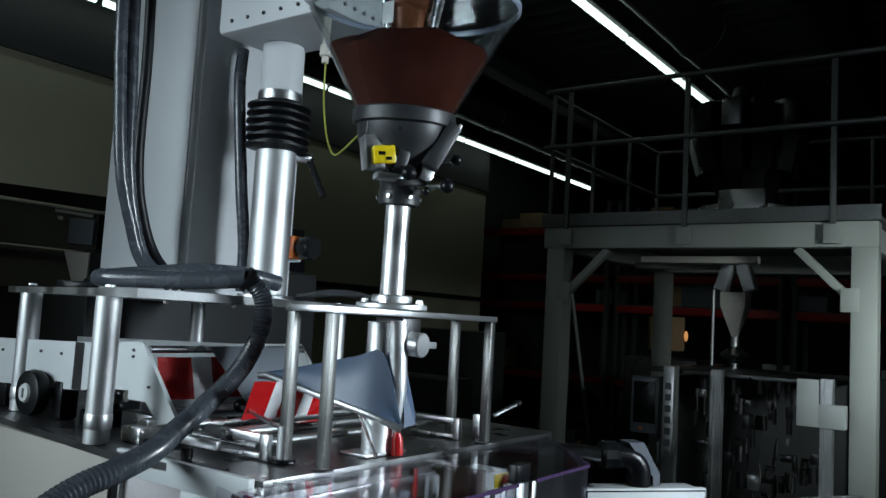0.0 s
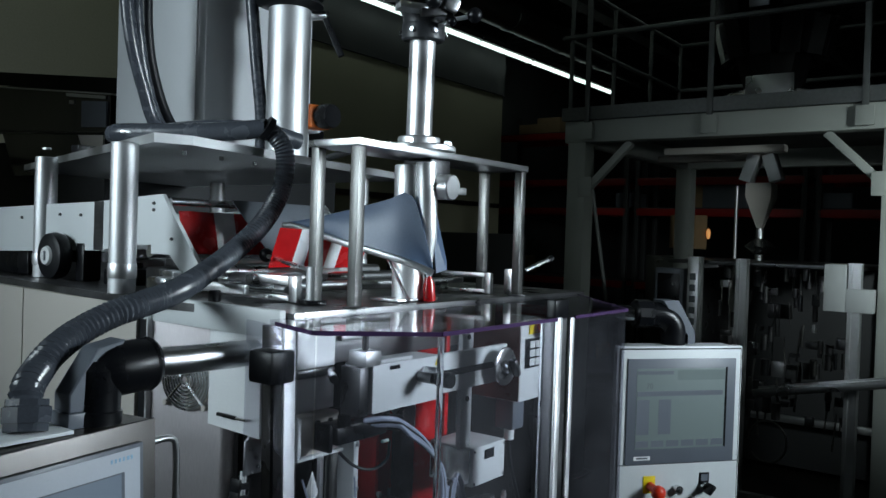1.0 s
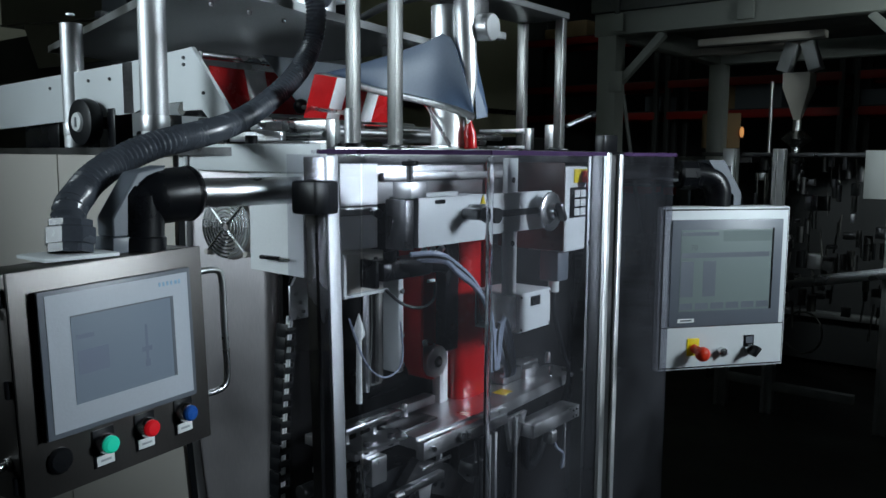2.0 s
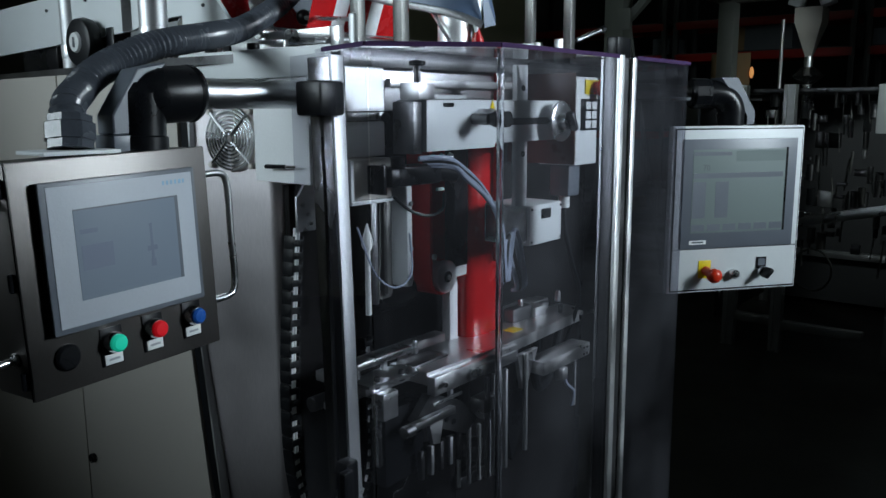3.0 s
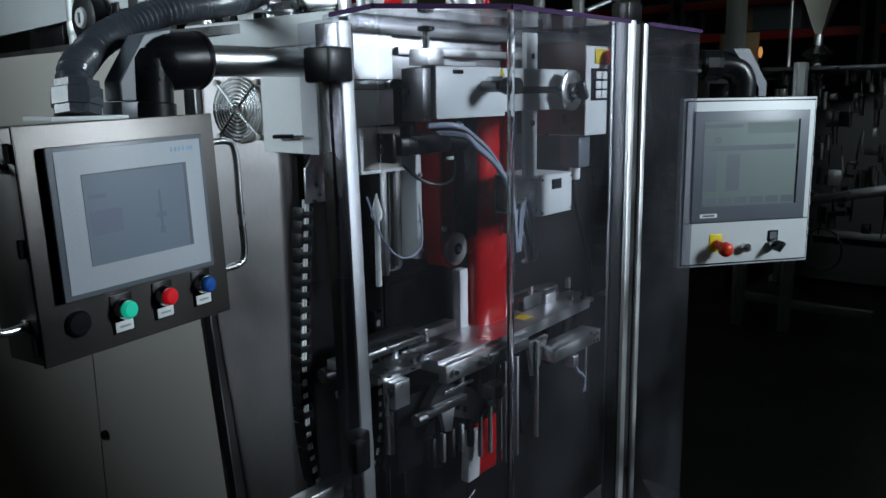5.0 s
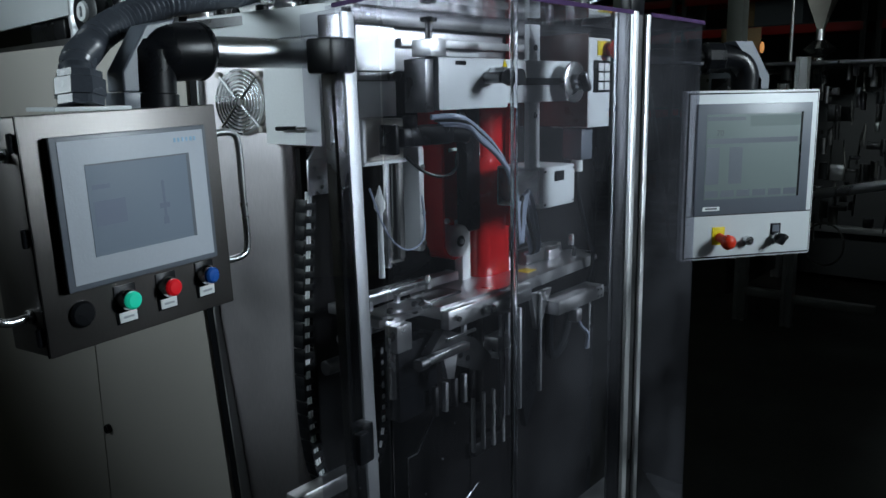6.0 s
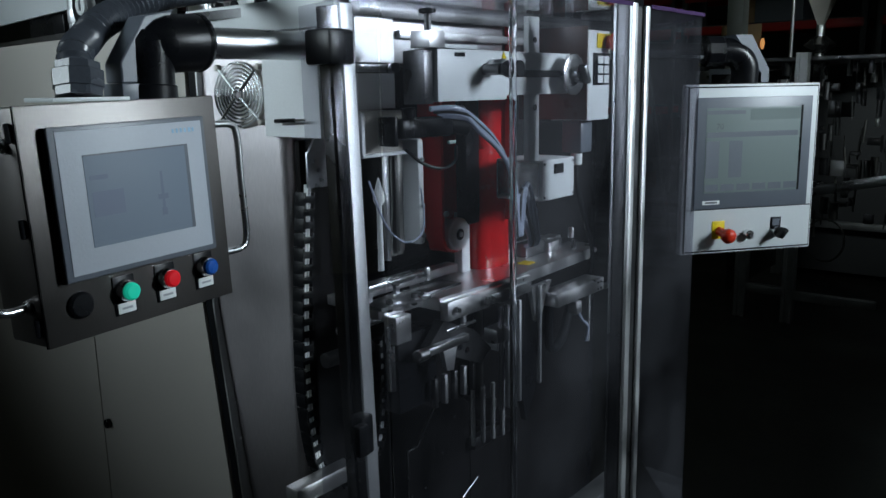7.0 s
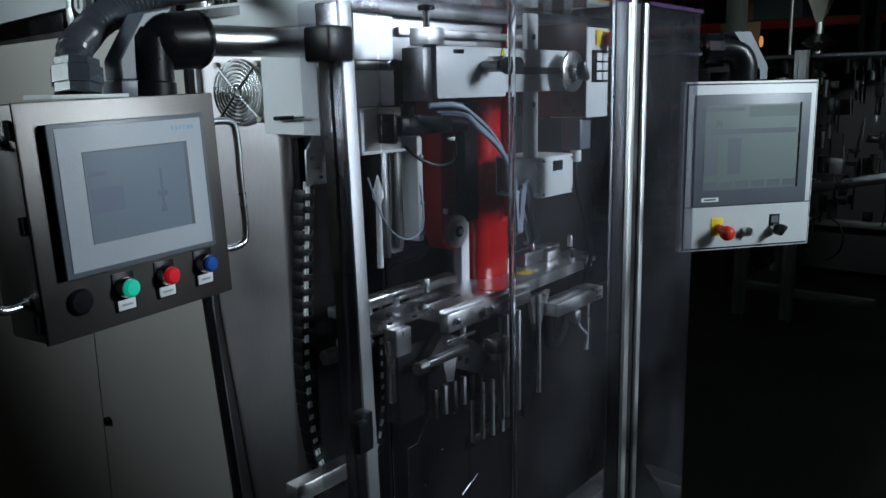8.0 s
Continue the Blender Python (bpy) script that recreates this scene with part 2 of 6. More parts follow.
def box(bm, x0, x1, y0, y1, z0, z1, r=0.002, m=None, mat=0):
    before = set(bm.faces)
    made = bmesh.ops.create_cube(bm, size=1)["verts"]
    for v in made:
        v.co = Vector(((x0 + x1) / 2 + v.co.x * (x1 - x0), (y0 + y1) / 2 + v.co.y * (y1 - y0), (z0 + z1) / 2 + v.co.z * (z1 - z0)))
    faces = list({f for v in made for f in v.link_faces})
    for f in faces:
        f.material_index = mat
    if m is not None:
        bmesh.ops.transform(bm, matrix=m, verts=made)
    if r:
        r = min(r, abs(x1 - x0) / 3, abs(y1 - y0) / 3, abs(z1 - z0) / 3)
        edges = list({e for v in made for e in v.link_edges})
        bmesh.ops.bevel(bm, geom=edges, offset=r, segments=2, affect="EDGES", profile=0.5, material=-1)
        flat = bm.faces.layers.int["flat"]
        turn = Matrix.Identity(3) if m is None else m.to_3x3()
        for f in bm.faces:
            if f not in before:
                f.normal_update()
                f[flat] = int(max(abs(f.normal.dot(turn.col[k].normalized())) for k in range(3)) > 0.999)
    return bm


def ring(bm, c, ax, ay, r, n):
    return [bm.verts.new(c + ax * (r * math.cos(2 * math.pi * i / n)) + ay * (r * math.sin(2 * math.pi * i / n))) for i in range(n)]


def bridge(bm, a, b, mat=0):
    n = len(a)
    for i in range(n):
        f = bm.faces.new((a[i], a[(i + 1) % n], b[(i + 1) % n], b[i]))
        f.material_index = mat


def turned(bm, p, q, profile, n=28, mat=0, caps=True):
    """A turned shape about the line from p to q; profile: (share of the line, radius)."""
    p, q = Vector(p), Vector(q)
    d = (q - p).normalized()
    ax = d.orthogonal().normalized()
    ay = d.cross(ax)
    rings = [ring(bm, p.lerp(q, s), ax, ay, max(r, 1e-4), n) for s, r in profile]
    for a, b in zip(rings, rings[1:]):
        bridge(bm, a, b, mat)
    if caps:
        for k in (0, -1):
            f = bm.faces.new(rings[k])
            f.material_index = mat
    return bm


def cyl(bm, p, q, r, n=24, c=0.0015, mat=0):
    length = (Vector(q) - Vector(p)).length
    c = min(c, r * 0.4, length * 0.3)
    return turned(bm, p, q, [(0, r - c), (c / length, r), (1 - c / length, r), (1, r - c)], n, mat)


def smooth_path(points, step):
    pts = [Vector(p) for p in points]
    out = []
    for i in range(len(pts) - 1):
        a, b, c, d = pts[max(0, i - 1)], pts[i], pts[i + 1], pts[min(len(pts) - 1, i + 2)]
        k = max(3, int((c - b).length / step * 1.5))
        for j in range(k):
            s = j / k
            out.append(0.5 * (2 * b + (c - a) * s + (2 * a - 5 * b + 4 * c - d) * s * s + (3 * b - a - 3 * c + d) * s ** 3))
    out.append(pts[-1])
    even, left = [out[0]], step
    for a, b in zip(out, out[1:]):
        length = (b - a).length
        at_ = left
        while at_ <= length:
            even.append(a.lerp(b, at_ / length))
            at_ += step
        left = at_ - length
    if (even[-1] - out[-1]).length > step * 0.3:
        even.append(out[-1])
    return even


def swept(bm, points, r, n=12, step=0.012, ribs=0.0, mat=0):
    """A hose or wire along a smooth path; ribs: depth of its corrugation."""
    pts = smooth_path(points, step)
    ax, last = None, None
    for i, c in enumerate(pts):
        d = (pts[min(i + 1, len(pts) - 1)] - pts[max(i - 1, 0)]).normalized()
        ax = (d.orthogonal() if ax is None else ax - d * ax.dot(d)).normalized()
        now = ring(bm, c, ax, d.cross(ax), r - (ribs if i % 2 else 0), n)
        if last:
            bridge(bm, last, now, mat)
        else:
            bm.faces.new(now)
        last = now
    bm.faces.new(last)
    return bm


def prism(bm, outline, axis, lo, hi, mat=0):
    """A plate with that outline, from lo to hi along the axis (0, 1, 2)."""
    def place(p, s):
        c = list(p)
        c.insert(axis, s)
        return bm.verts.new(c)
    a, b = [place(p, lo) for p in outline], [place(p, hi) for p in outline]
    for f in (bm.faces.new(a), bm.faces.new(b)):
        f.material_index = mat
    bridge(bm, a, b, mat)
    return bm


def B():
    """A new mesh whose faces can be marked as flat."""
    bm = bmesh.new()
    bm.faces.layers.int.new("flat")
    return bm


def bolt(parent, p, q, r=0.006, material=None, name="bolt"):
    """A hexagon head from p to q."""
    return part(name, turned(B(), p, q, [(0, r), (0.8, r), (1, r * 0.8)], 6), material or STEEL, parent)


def profile_post(x, y, z0, z1, w, parent, name="aluminium_post"):
    """A slotted square extrusion."""
    h, s, d = w / 2, w * 0.20, w * 0.24
    out = []
    for k in range(4):
        c, n = [(1, 0), (0, 1), (-1, 0), (0, -1)][k], [(0, 1), (-1, 0), (0, -1), (1, 0)][k]
        for a, b in ((h, -h + 0.001), (h, -s), (h - d, -s), (h - d, s), (h, s), (h, h - 0.001)):
            out.append((x + c[0] * a + n[0] * b, y + c[1] * a + n[1] * b))
    return part(name, prism(B(), out, 2, z0, z1), ALU, parent)


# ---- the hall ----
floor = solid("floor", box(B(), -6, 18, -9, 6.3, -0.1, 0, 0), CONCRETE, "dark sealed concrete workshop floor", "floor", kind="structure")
wall_north = solid("wall_north", box(B(), -6, 10.3, 6.3, 6.5, 0, 5.7, 0), WALL, "pale green panelled hall wall", "wall", kind="structure")
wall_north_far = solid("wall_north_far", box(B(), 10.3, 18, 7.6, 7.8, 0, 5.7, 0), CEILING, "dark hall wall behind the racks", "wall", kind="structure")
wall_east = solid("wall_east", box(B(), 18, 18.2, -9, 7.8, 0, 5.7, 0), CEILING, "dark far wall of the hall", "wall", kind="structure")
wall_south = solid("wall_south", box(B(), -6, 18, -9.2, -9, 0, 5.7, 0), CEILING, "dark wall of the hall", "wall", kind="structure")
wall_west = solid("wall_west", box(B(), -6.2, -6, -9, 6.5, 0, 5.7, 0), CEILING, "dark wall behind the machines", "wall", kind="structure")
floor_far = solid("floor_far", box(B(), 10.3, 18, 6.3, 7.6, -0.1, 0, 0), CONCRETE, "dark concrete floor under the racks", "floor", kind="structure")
bm = box(B(), -6.2, 18.2, -9.2, 7.8, 5.7, 5.8, 0)
for i in range(80):
    x = -6 + i * 0.3
    prism(bm, [(x, 5.7), (x + 0.14, 5.7), (x + 0.11, 5.63), (x + 0.03, 5.63)], 1, -9, 7.6)
ceiling = solid("ceiling", bm, CEILING, "dark trapezoidal steel deck ceiling", "ceiling", kind="structure")
for i, y in enumerate((-4.2, 0.4, 4.4)):
    bm = box(B(), -6, 18, y - 0.06, y + 0.06, 5.42, 5.63, 0)
    box(bm, -6, 18, y - 0.12, y + 0.12, 5.40, 5.42, 0)
    solid("ceiling_beam", bm, CEILING, "dark steel roof beam under the deck", "beam", "roof beams", "structure")
# dark band paints the unlit top of the wall above the strip lights
solid("wall_top_shade", box(B(), -6, 10.3, 6.26, 6.296, 4.42, 5.7, 0), CEILING, "upper hall wall with its shade as a dark band", "wall", kind="structure")
solid("wall_rail", box(B(), -6, 10.3, 6.24, 6.3, 2.55, 2.62, 0.004), DARK_STEEL, "dark cable duct along the hall wall", "trim", kind="structure")


def strip_light(x, y, z):
    t = thing("strip_light", x, y, z, "lit fluorescent strip light in a row under the roof", "lamp", "fluorescent row")
    part("housing", box(B(), x - 0.76, x + 0.76, y - 0.07, y + 0.07, z + 0.05, z + 0.11, 0.01), CEILING, t)
    part("tube", cyl(B(), (x - 0.73, y, z + 0.02), (x + 0.73, y, z + 0.02), 0.035, 12), TUBE_LIGHT, t, "glowing white tube")
    return t


first_light = strip_light(2.1, 5.95, 5.0)
for y, xs in ((5.95, [3.65 + 1.55 * i for i in range(7)]), (1.98, [-1.0 + 1.55 * i for i in range(7)]), (-2.4, [-1.0 + 1.55 * i for i in range(5)])):
    for x in xs:
        copy_thing(first_light, MF @ pose(x, y, 5.0))
for y in (5.95, 1.98):
    solid("light_trunking", box(B(), -2, 15, y - 0.03, y + 0.03, 5.115, 5.16, 0.004), CEILING, "dark steel trunking that carries the lights", "rail", "light trunking", "structure")
def duct(x0, x1, y, z, r, label):
    t = thing("air_duct", (x0 + x1) / 2, y, z - r, label, "duct")
    n = int((x1 - x0) / 1.4)
    for i in range(n):
        a, b = x0 + (x1 - x0) * i / n, x0 + (x1 - x0) * (i + 1) / n
        part("duct_section", turned(B(), (a + 0.03, y, z), (b - 0.03, y, z), [(0, r), (1, r)], 28), GALV, t)
        part("joint_ring", turned(B(), (b - 0.03, y, z), (b + 0.03, y, z), [(0, r), (0.3, r + 0.012), (0.7, r + 0.012), (1, r)], 28), GALV, t)


duct(3.0, 14.0, 1.35, 5.05, 0.25, "round galvanised air duct under the roof")
duct(6.0, 17.0, 5.5, 5.38, 0.22, "long pale air duct beside the wall")


# ---- platform with a weigher ----
PX = 5.2
plat = thing("steel_platform", PX + 1.2, 1.0, 0, "grey painted steel mezzanine platform with guard rails", "platform")
for (x, y) in ((PX, -0.21), (PX, 2.24), (PX + 2.6, -0.21), (PX + 2.6, 2.24)):
    bm = box(B(), x, x + 0.18, y - 0.085, y + 0.085, 0.02, 2.9, 0.008)
    box(bm, x - 0.05, x + 0.23, y - 0.14, y + 0.14, 0, 0.02, 0.003)
    part("column", bm, STEEL_PAINT, plat)
for x in (PX, PX + 2.62):
    part("beam", box(B(), x, x + 0.16, -0.30, 2.36, 2.9, 3.085, 0.006), STEEL_PAINT, plat)
for y in (-0.27, 2.2):
    part("beam", box(B(), PX + 0.16, PX + 2.62, y, y + 0.14, 2.9, 3.08, 0.006), STEEL_PAINT, plat)
part("deck", box(B(), PX - 0.02, PX + 2.8, -0.32, 2.38, 3.09, 3.12, 0.003), RAIL, plat)
part("toe_board", box(B(), PX - 0.03, PX - 0.022, -0.32, 2.38, 3.09, 3.20, 0), GALV, plat, "bright galvanised toe board")
for y, s in ((-0.12, 1), (2.15, -1)):
    m = Matrix.Translation((PX + 0.09, y, 2.52)) @ Matrix.Rotation(radians(s * -45), 4, "X")
    part("brace", box(B(), -0.035, 0.035, -0.03, 0.03, 0, 0.53, 0.004, m), STEEL_PAINT, plat)
    part("brace_plate", box(B(), PX - 0.006, PX + 0.012, y - 0.06, y + 0.06, 2.43, 2.6, 0.002), STEEL_PAINT, plat)
for y in (2.13, 1.08, -0.01):
    part("rail_post", box(B(), PX - 0.055, PX - 0.031, y - 0.022, y + 0.022, 2.93, 4.32, 0.004), RAIL, plat)
    bm = box(B(), PX - 0.06, PX - 0.03, y - 0.06, y + 0.06, 2.92, 3.06, 0.003)
    part("post_clamp", bm, STEEL_PAINT, plat)
for z in (4.31, 3.80):
    part("handrail", cyl(B(), (PX - 0.06, -0.9, z), (PX - 0.06, 2.36, z), 0.021, 12), RAIL, plat)
    part("handrail", cyl(B(), (PX - 0.06, 2.36, z), (PX + 2.7, 2.36, z), 0.021, 12), RAIL, plat)
    part("handrail", cyl(B(), (PX + 2.7, -0.3, z), (PX + 2.7, 2.36, z), 0.021, 12), RAIL, plat)
for x, y in ((PX + 0.05, 2.34), (PX + 0.95, 2.36), (PX + 1.85, 2.36), (PX + 2.7, 2.36), (PX + 2.7, 1.2), (PX + 2.7, 0.1)):
    part("rail_post", cyl(B(), (x, y, 3.12), (x, y, 4.31), 0.02, 12), RAIL, plat)
for x, y in ((PX + 0.5, 1.2), (PX + 1.1, 1.5)):
    bm = box(B(), x, x + 0.12, y - 0.55, y + 0.45, 2.82, 2.88, 0.01)
    t = solid("ceiling_fitting", bm, CAB_GREY, "unlit white strip fitting under the platform", "lamp", "platform fittings")

wx, wy = 6.1, 0.86
weigher = thing("multihead_weigher", wx, wy, 3.12, "round stainless multihead weigher on the platform", "weigher")
bm = cyl(B(), (wx, wy, 3.12), (wx, wy, 3.34), 0.40, 40, 0.01)
part("base_ring", bm, STEEL, weigher)
# weigher steel is near black to hold the dimness under the roof
part("body", turned(B(), (wx, wy, 3.34), (wx, wy, 3.95), [(0, 0.22), (0.2, 0.26), (0.8, 0.36), (1, 0.40)], 10), SHADE_STEEL, weigher)
part("top_cone", turned(B(), (wx, wy, 4.2), (wx, wy, 4.42), [(0, 0.36), (0.3, 0.34), (0.6, 0.14), (1, 0.12)], 28), SHADE_STEEL, weigher)
for i in range(12):
    a = i * math.pi / 6
    m = Matrix.Translation((wx, wy, 0)) @ Matrix.Rotation(a, 4, "Z")
    part("feed_pan", box(B(), 0.30, 0.50, -0.085, 0.085, 3.98, 4.22, 0.015, m), SHADE_STEEL if i % 2 else DARK_STEEL, weigher)
    bm = B()
    prism(bm, [(0.30, 3.70), (0.42, 3.62), (0.50, 3.93), (0.36, 3.96)], 1, -0.08, 0.08)
    bmesh.ops.transform(bm, matrix=m, verts=bm.verts)
    part("weigh_bucket", bm, SHADE_STEEL if i % 4 else STEEL, weigher)
part("discharge_box", box(B(), wx - 0.5, wx - 0.41, 0.57, 0.95, 3.12, 3.43, 0.01), STEEL, weigher)

# ---- second bagging machine below the platform ----
fy = 0.95
second = thing("bagging_machine", 6.0, 0.9, 0, "dim upright bagging machine below the platform", "machine")
bm = B()
turned(bm, (6.2, fy, 2.2), (6.2, fy, 2.6), [(0, 0.03), (0.7, 0.15), (1, 0.15)], 4)
part("funnel", bm, CAB_GREY, second, "grey square discharge funnel")
part("feed_tube", cyl(B(), (6.2, fy, 1.7), (6.2, fy, 2.21), 0.035, 16), POLISHED, second)
for s in (-1, 1):
    m = Matrix.Translation((6.2, fy + s * 0.13, 2.62)) @ Matrix.Rotation(radians(s * 18), 4, "X")
    part("chute", box(B(), -0.08, 0.08, -0.05, 0.05, 0, 0.24, 0.006, m), COL_GREY, second)
part("shoulder", turned(B(), (6.2, fy, 1.98), (6.2, fy, 2.12), [(0, 0.04), (0.5, 0.13), (1, 0.05)], 12), STEEL, second)
for (x, y) in ((5.0, 0.735), (5.0, 1.08), (5.0, -0.02)):
    profile_post(x, y, 0.0, 1.955, 0.08 if y < 1 else 0.085, second)
for (x, y) in ((6.6, -0.02), (6.6, 1.3)):
    profile_post(x, y, 0.0, 1.9, 0.08, second)
part("table", box(B(), 5.1, 6.6, -0.05, 1.35, 1.90, 1.93, 0.004), DARK_STEEL, second)
for x, y0, y1, z in ((5.0, 0.15, 0.7, 0.21), (5.0, 0.77, 1.06, 0.23), (6.6, -0.05, 1.3, 0.5)):
    part("cross_bar", box(B(), x - 0.03, x + 0.03, y0, y1, z - 0.03, z + 0.03, 0.003), ALU, second)
part("side_panel", box(B(), 5.3, 6.5, 1.28, 1.31, 0.1, 1.85, 0.003), DARK_STEEL, second)
part("cabinet", box(B(), 6.7, 7.4, -0.1, 1.4, 0.05, 1.9, 0.01), CEILING, second, "dark control cabinet")
random.seed(11)
for i in range(110):
    x, y, z = random.uniform(5.1, 5.6), random.uniform(0.05, 1.0) if i % 4 else random.uniform(0.15, 0.7), random.uniform(0.75, 1.88)
    if i % 3 == 0:
        part("rod", cyl(B(), (x, y, z - random.uniform(0.05, 0.2)), (x, y + random.uniform(-0.03, 0.03), z + random.uniform(0.03, 0.1)), random.uniform(0.004, 0.009), 10), STAND_STEEL, second)
    elif i % 3 == 1:
        w, h = random.uniform(0.012, 0.05), random.uniform(0.012, 0.06)
        part("bracket", box(B(), x, x + 0.05, y - w, y + w, z - h, z + h, 0.004), random.choice((DARK_STEEL, DARK_STEEL, CEILING, CAST)), second)
    else:
        part("roller", cyl(B(), (x, y, z - 0.06), (x, y, z + 0.06), random.uniform(0.012, 0.035), 14), random.choice((STAND_STEEL, DARK_STEEL, RUBBER, DARK_STEEL)), second)
m = Matrix.Translation((4.86, 0.18, 1.09)) @ Matrix.Rotation(radians(-12), 4, "X")
bm = box(B(), -0.08, 0.08, -0.45, 0.40, -0.02, 0.02, 0.004, m)
box(bm, -0.09, -0.075, -0.45, 0.40, -0.025, 0.032, 0.003, m)
box(bm, 0.075, 0.09, -0.45, 0.40, -0.025, 0.032, 0.003, m)
part("discharge_conveyor", bm, STEEL, second, "short inclined discharge conveyor")
part("hose_loop", swept(B(), [(4.9, 0.49 + 0.13 * math.cos(a), 0.66 + 0.15 * math.sin(a)) for a in [2 * math.pi * k / 20 for k in range(19)]], 0.007, 8, 0.02), STAND_STEEL, second)
part("sign_post", box(B(), 4.93, 4.96, 1.04, 1.125, 0.9, 1.957, 0.003), ALU, second)
for i in range(7):
    z = 1.83 - i * 0.085
    part("print_bar", box(B(), 4.926, 4.93, 1.06, 1.105, z - 0.05, z, 0), BAR_GREY, second)
bm = box(B(), 4.98, 5.06, 1.17, 1.40, 1.42, 1.86, 0.008)
hm = part("monitor", bm, GREY_PLASTIC, second, "switched-off dark operator monitor")
part("monitor_glass", box(B(), 4.972, 4.98, 1.20, 1.375, 1.50, 1.82, 0.002), BLACK, hm)
part("indicator", box(B(), 4.972, 4.98, 1.30, 1.33, 1.45, 1.47, 0.002), ORANGE, hm)
bm = box(B(), 4.95, 5.0, 0.03, 0.17, 1.62, 1.945, 0.004)
box(bm, 4.95, 5.05, -0.14, 0.03, 1.62, 1.78, 0.004)
part("white_cover", bm, WHITE, second, "white sheet cover on a bracket")

# ---- racks and clutter in the dark distance ----
random.seed(5)
def rack(x, y):
    t = thing("pallet_rack", x, y, 0, "dark pallet rack with red beams", "rack", "pallet racks")
    for k in (-1.3, 1.3):
        for d in (-0.4, 0.4):
            part("upright", box(B(), x - 0.04 + d, x + 0.04 + d, y + k - 0.04, y + k + 0.04, 0, 4.4, 0.004), CEILING, t)
    for z in (1.4, 2.62, 3.12, 3.95):
        for d in (-0.42, 0.42):
            part("beam", box(B(), x + d - 0.02, x + d + 0.02, y - 1.3, y + 1.3, z - 0.12, z, 0.003), RED_PAINT, t)
        part("shelf", box(B(), x - 0.4, x + 0.4, y - 1.28, y + 1.28, z, z + 0.02, 0), CEILING, t)
    return t


rack_a = rack(12.0, 5.9)
for x, y in ((12.0, 3.1), (12.0, 0.3), (12.0, -2.5)):
    copy_thing(rack_a, MF @ pose(x, y, 0))
for i in range(40):
    y, z = random.uniform(-3.6, 7.0), random.choice((0.0, 1.42, 2.64, 3.97))
    w, d, h = random.uniform(0.15, 0.4), random.uniform(0.15, 0.3), random.uniform(0.15, 0.44)
    solid("carton", box(B(), 12.0 - d, 12.0 + d, y - w, y + w, z, z + h, 0.01), random.choice((CARD, CARD, LABEL, CARD, GREY_PLASTIC)), "stored carton on a rack shelf", "carton", "cartons on racks")
t = thing("warm_machine_lamp", 8.6, 2.4, 0, "distant machine with a warm work light", "machine")
part("body", box(B(), 8.4, 9.0, 2.0, 2.9, 0, 1.9, 0.02), DARK_STEEL, t)
part("window", box(B(), 8.39, 8.4, 2.15, 2.6, 2.0, 2.4, 0), CARD, t)
part("bulb", turned(B(), (8.36, 2.12, 2.12), (8.36, 2.12, 2.24), [(0, 0.010), (0.18, 0.019), (0.4, 0.024), (0.6, 0.024), (0.82, 0.019), (1, 0.010)], 24), WARM_LAMP, t)
part("pole", cyl(B(), (8.5, 1.85, 0), (8.5, 1.85, 2.75), 0.02, 10), SATIN, t)
tri = thing("tripod", 7.0, 3.0, 0, "tall grey tripod standing in the dark", "tripod")
for x, y in ((6.7, 3.35), (7.1, 2.55), (7.5, 3.2)):
    part("leg", cyl(B(), (x, y, 0), (7.0, 2.98, 2.7), 0.022, 10), RAIL, tri)
part("column", cyl(B(), (7.0, 2.98, 2.4), (7.0, 2.98, 3.05), 0.03, 10), DARK_STEEL, tri)
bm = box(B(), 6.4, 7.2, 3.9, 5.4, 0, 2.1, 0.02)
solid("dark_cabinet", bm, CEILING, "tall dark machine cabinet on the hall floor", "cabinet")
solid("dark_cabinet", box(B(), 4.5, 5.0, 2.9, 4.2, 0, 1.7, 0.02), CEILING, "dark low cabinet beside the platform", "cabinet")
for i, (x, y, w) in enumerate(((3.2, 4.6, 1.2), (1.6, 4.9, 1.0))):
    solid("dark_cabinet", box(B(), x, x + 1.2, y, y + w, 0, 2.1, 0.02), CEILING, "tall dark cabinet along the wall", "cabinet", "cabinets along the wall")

# ---- tinted machine cover behind the column ----
cover = thing("smoked_cover", 0.9, 2.7, 0, "dark tinted machine cover with bright metal edges", "machine cover")
part("cabinet", box(B(), 0.62, 1.9, 1.9, 3.4, 0, 2.404, 0.01), CEILING, cover)
part("hood", prism(B(), [(3.0, 2.68), (1.9, 2.555), (1.9, 2.412), (3.0, 2.475)], 0, 0.64, 1.8), DARK_GLASS, cover, "dark glossy hood")
part("edge", prism(B(), [(3.0, 2.686), (1.9, 2.561), (1.9, 2.555), (3.0, 2.680)], 0, 0.636, 1.8), ALU, cover)
part("edge", prism(B(), [(3.0, 2.475), (1.9, 2.412), (1.9, 2.405), (3.0, 2.468)], 0, 0.634, 1.8), DARK_STEEL, cover)
part("rear_shelf", prism(B(), [(3.0, 2.76), (1.92, 2.632), (1.92, 2.570), (3.0, 2.70)], 0, 0.70, 1.8), SHADE_STEEL, cover)
part("slide_bar", prism(B(), [(2.215, 2.586), (1.93, 2.553), (1.93, 2.540), (2.215, 2.573)], 0, 0.628, 0.636), ALU, cover)
part("hood_panel", prism(B(), [(2.10, 2.545), (1.92, 2.53), (1.92, 2.43), (2.10, 2.44)], 0, 0.632, 0.6395), GREY_PLASTIC, cover, "slate grey access panel")
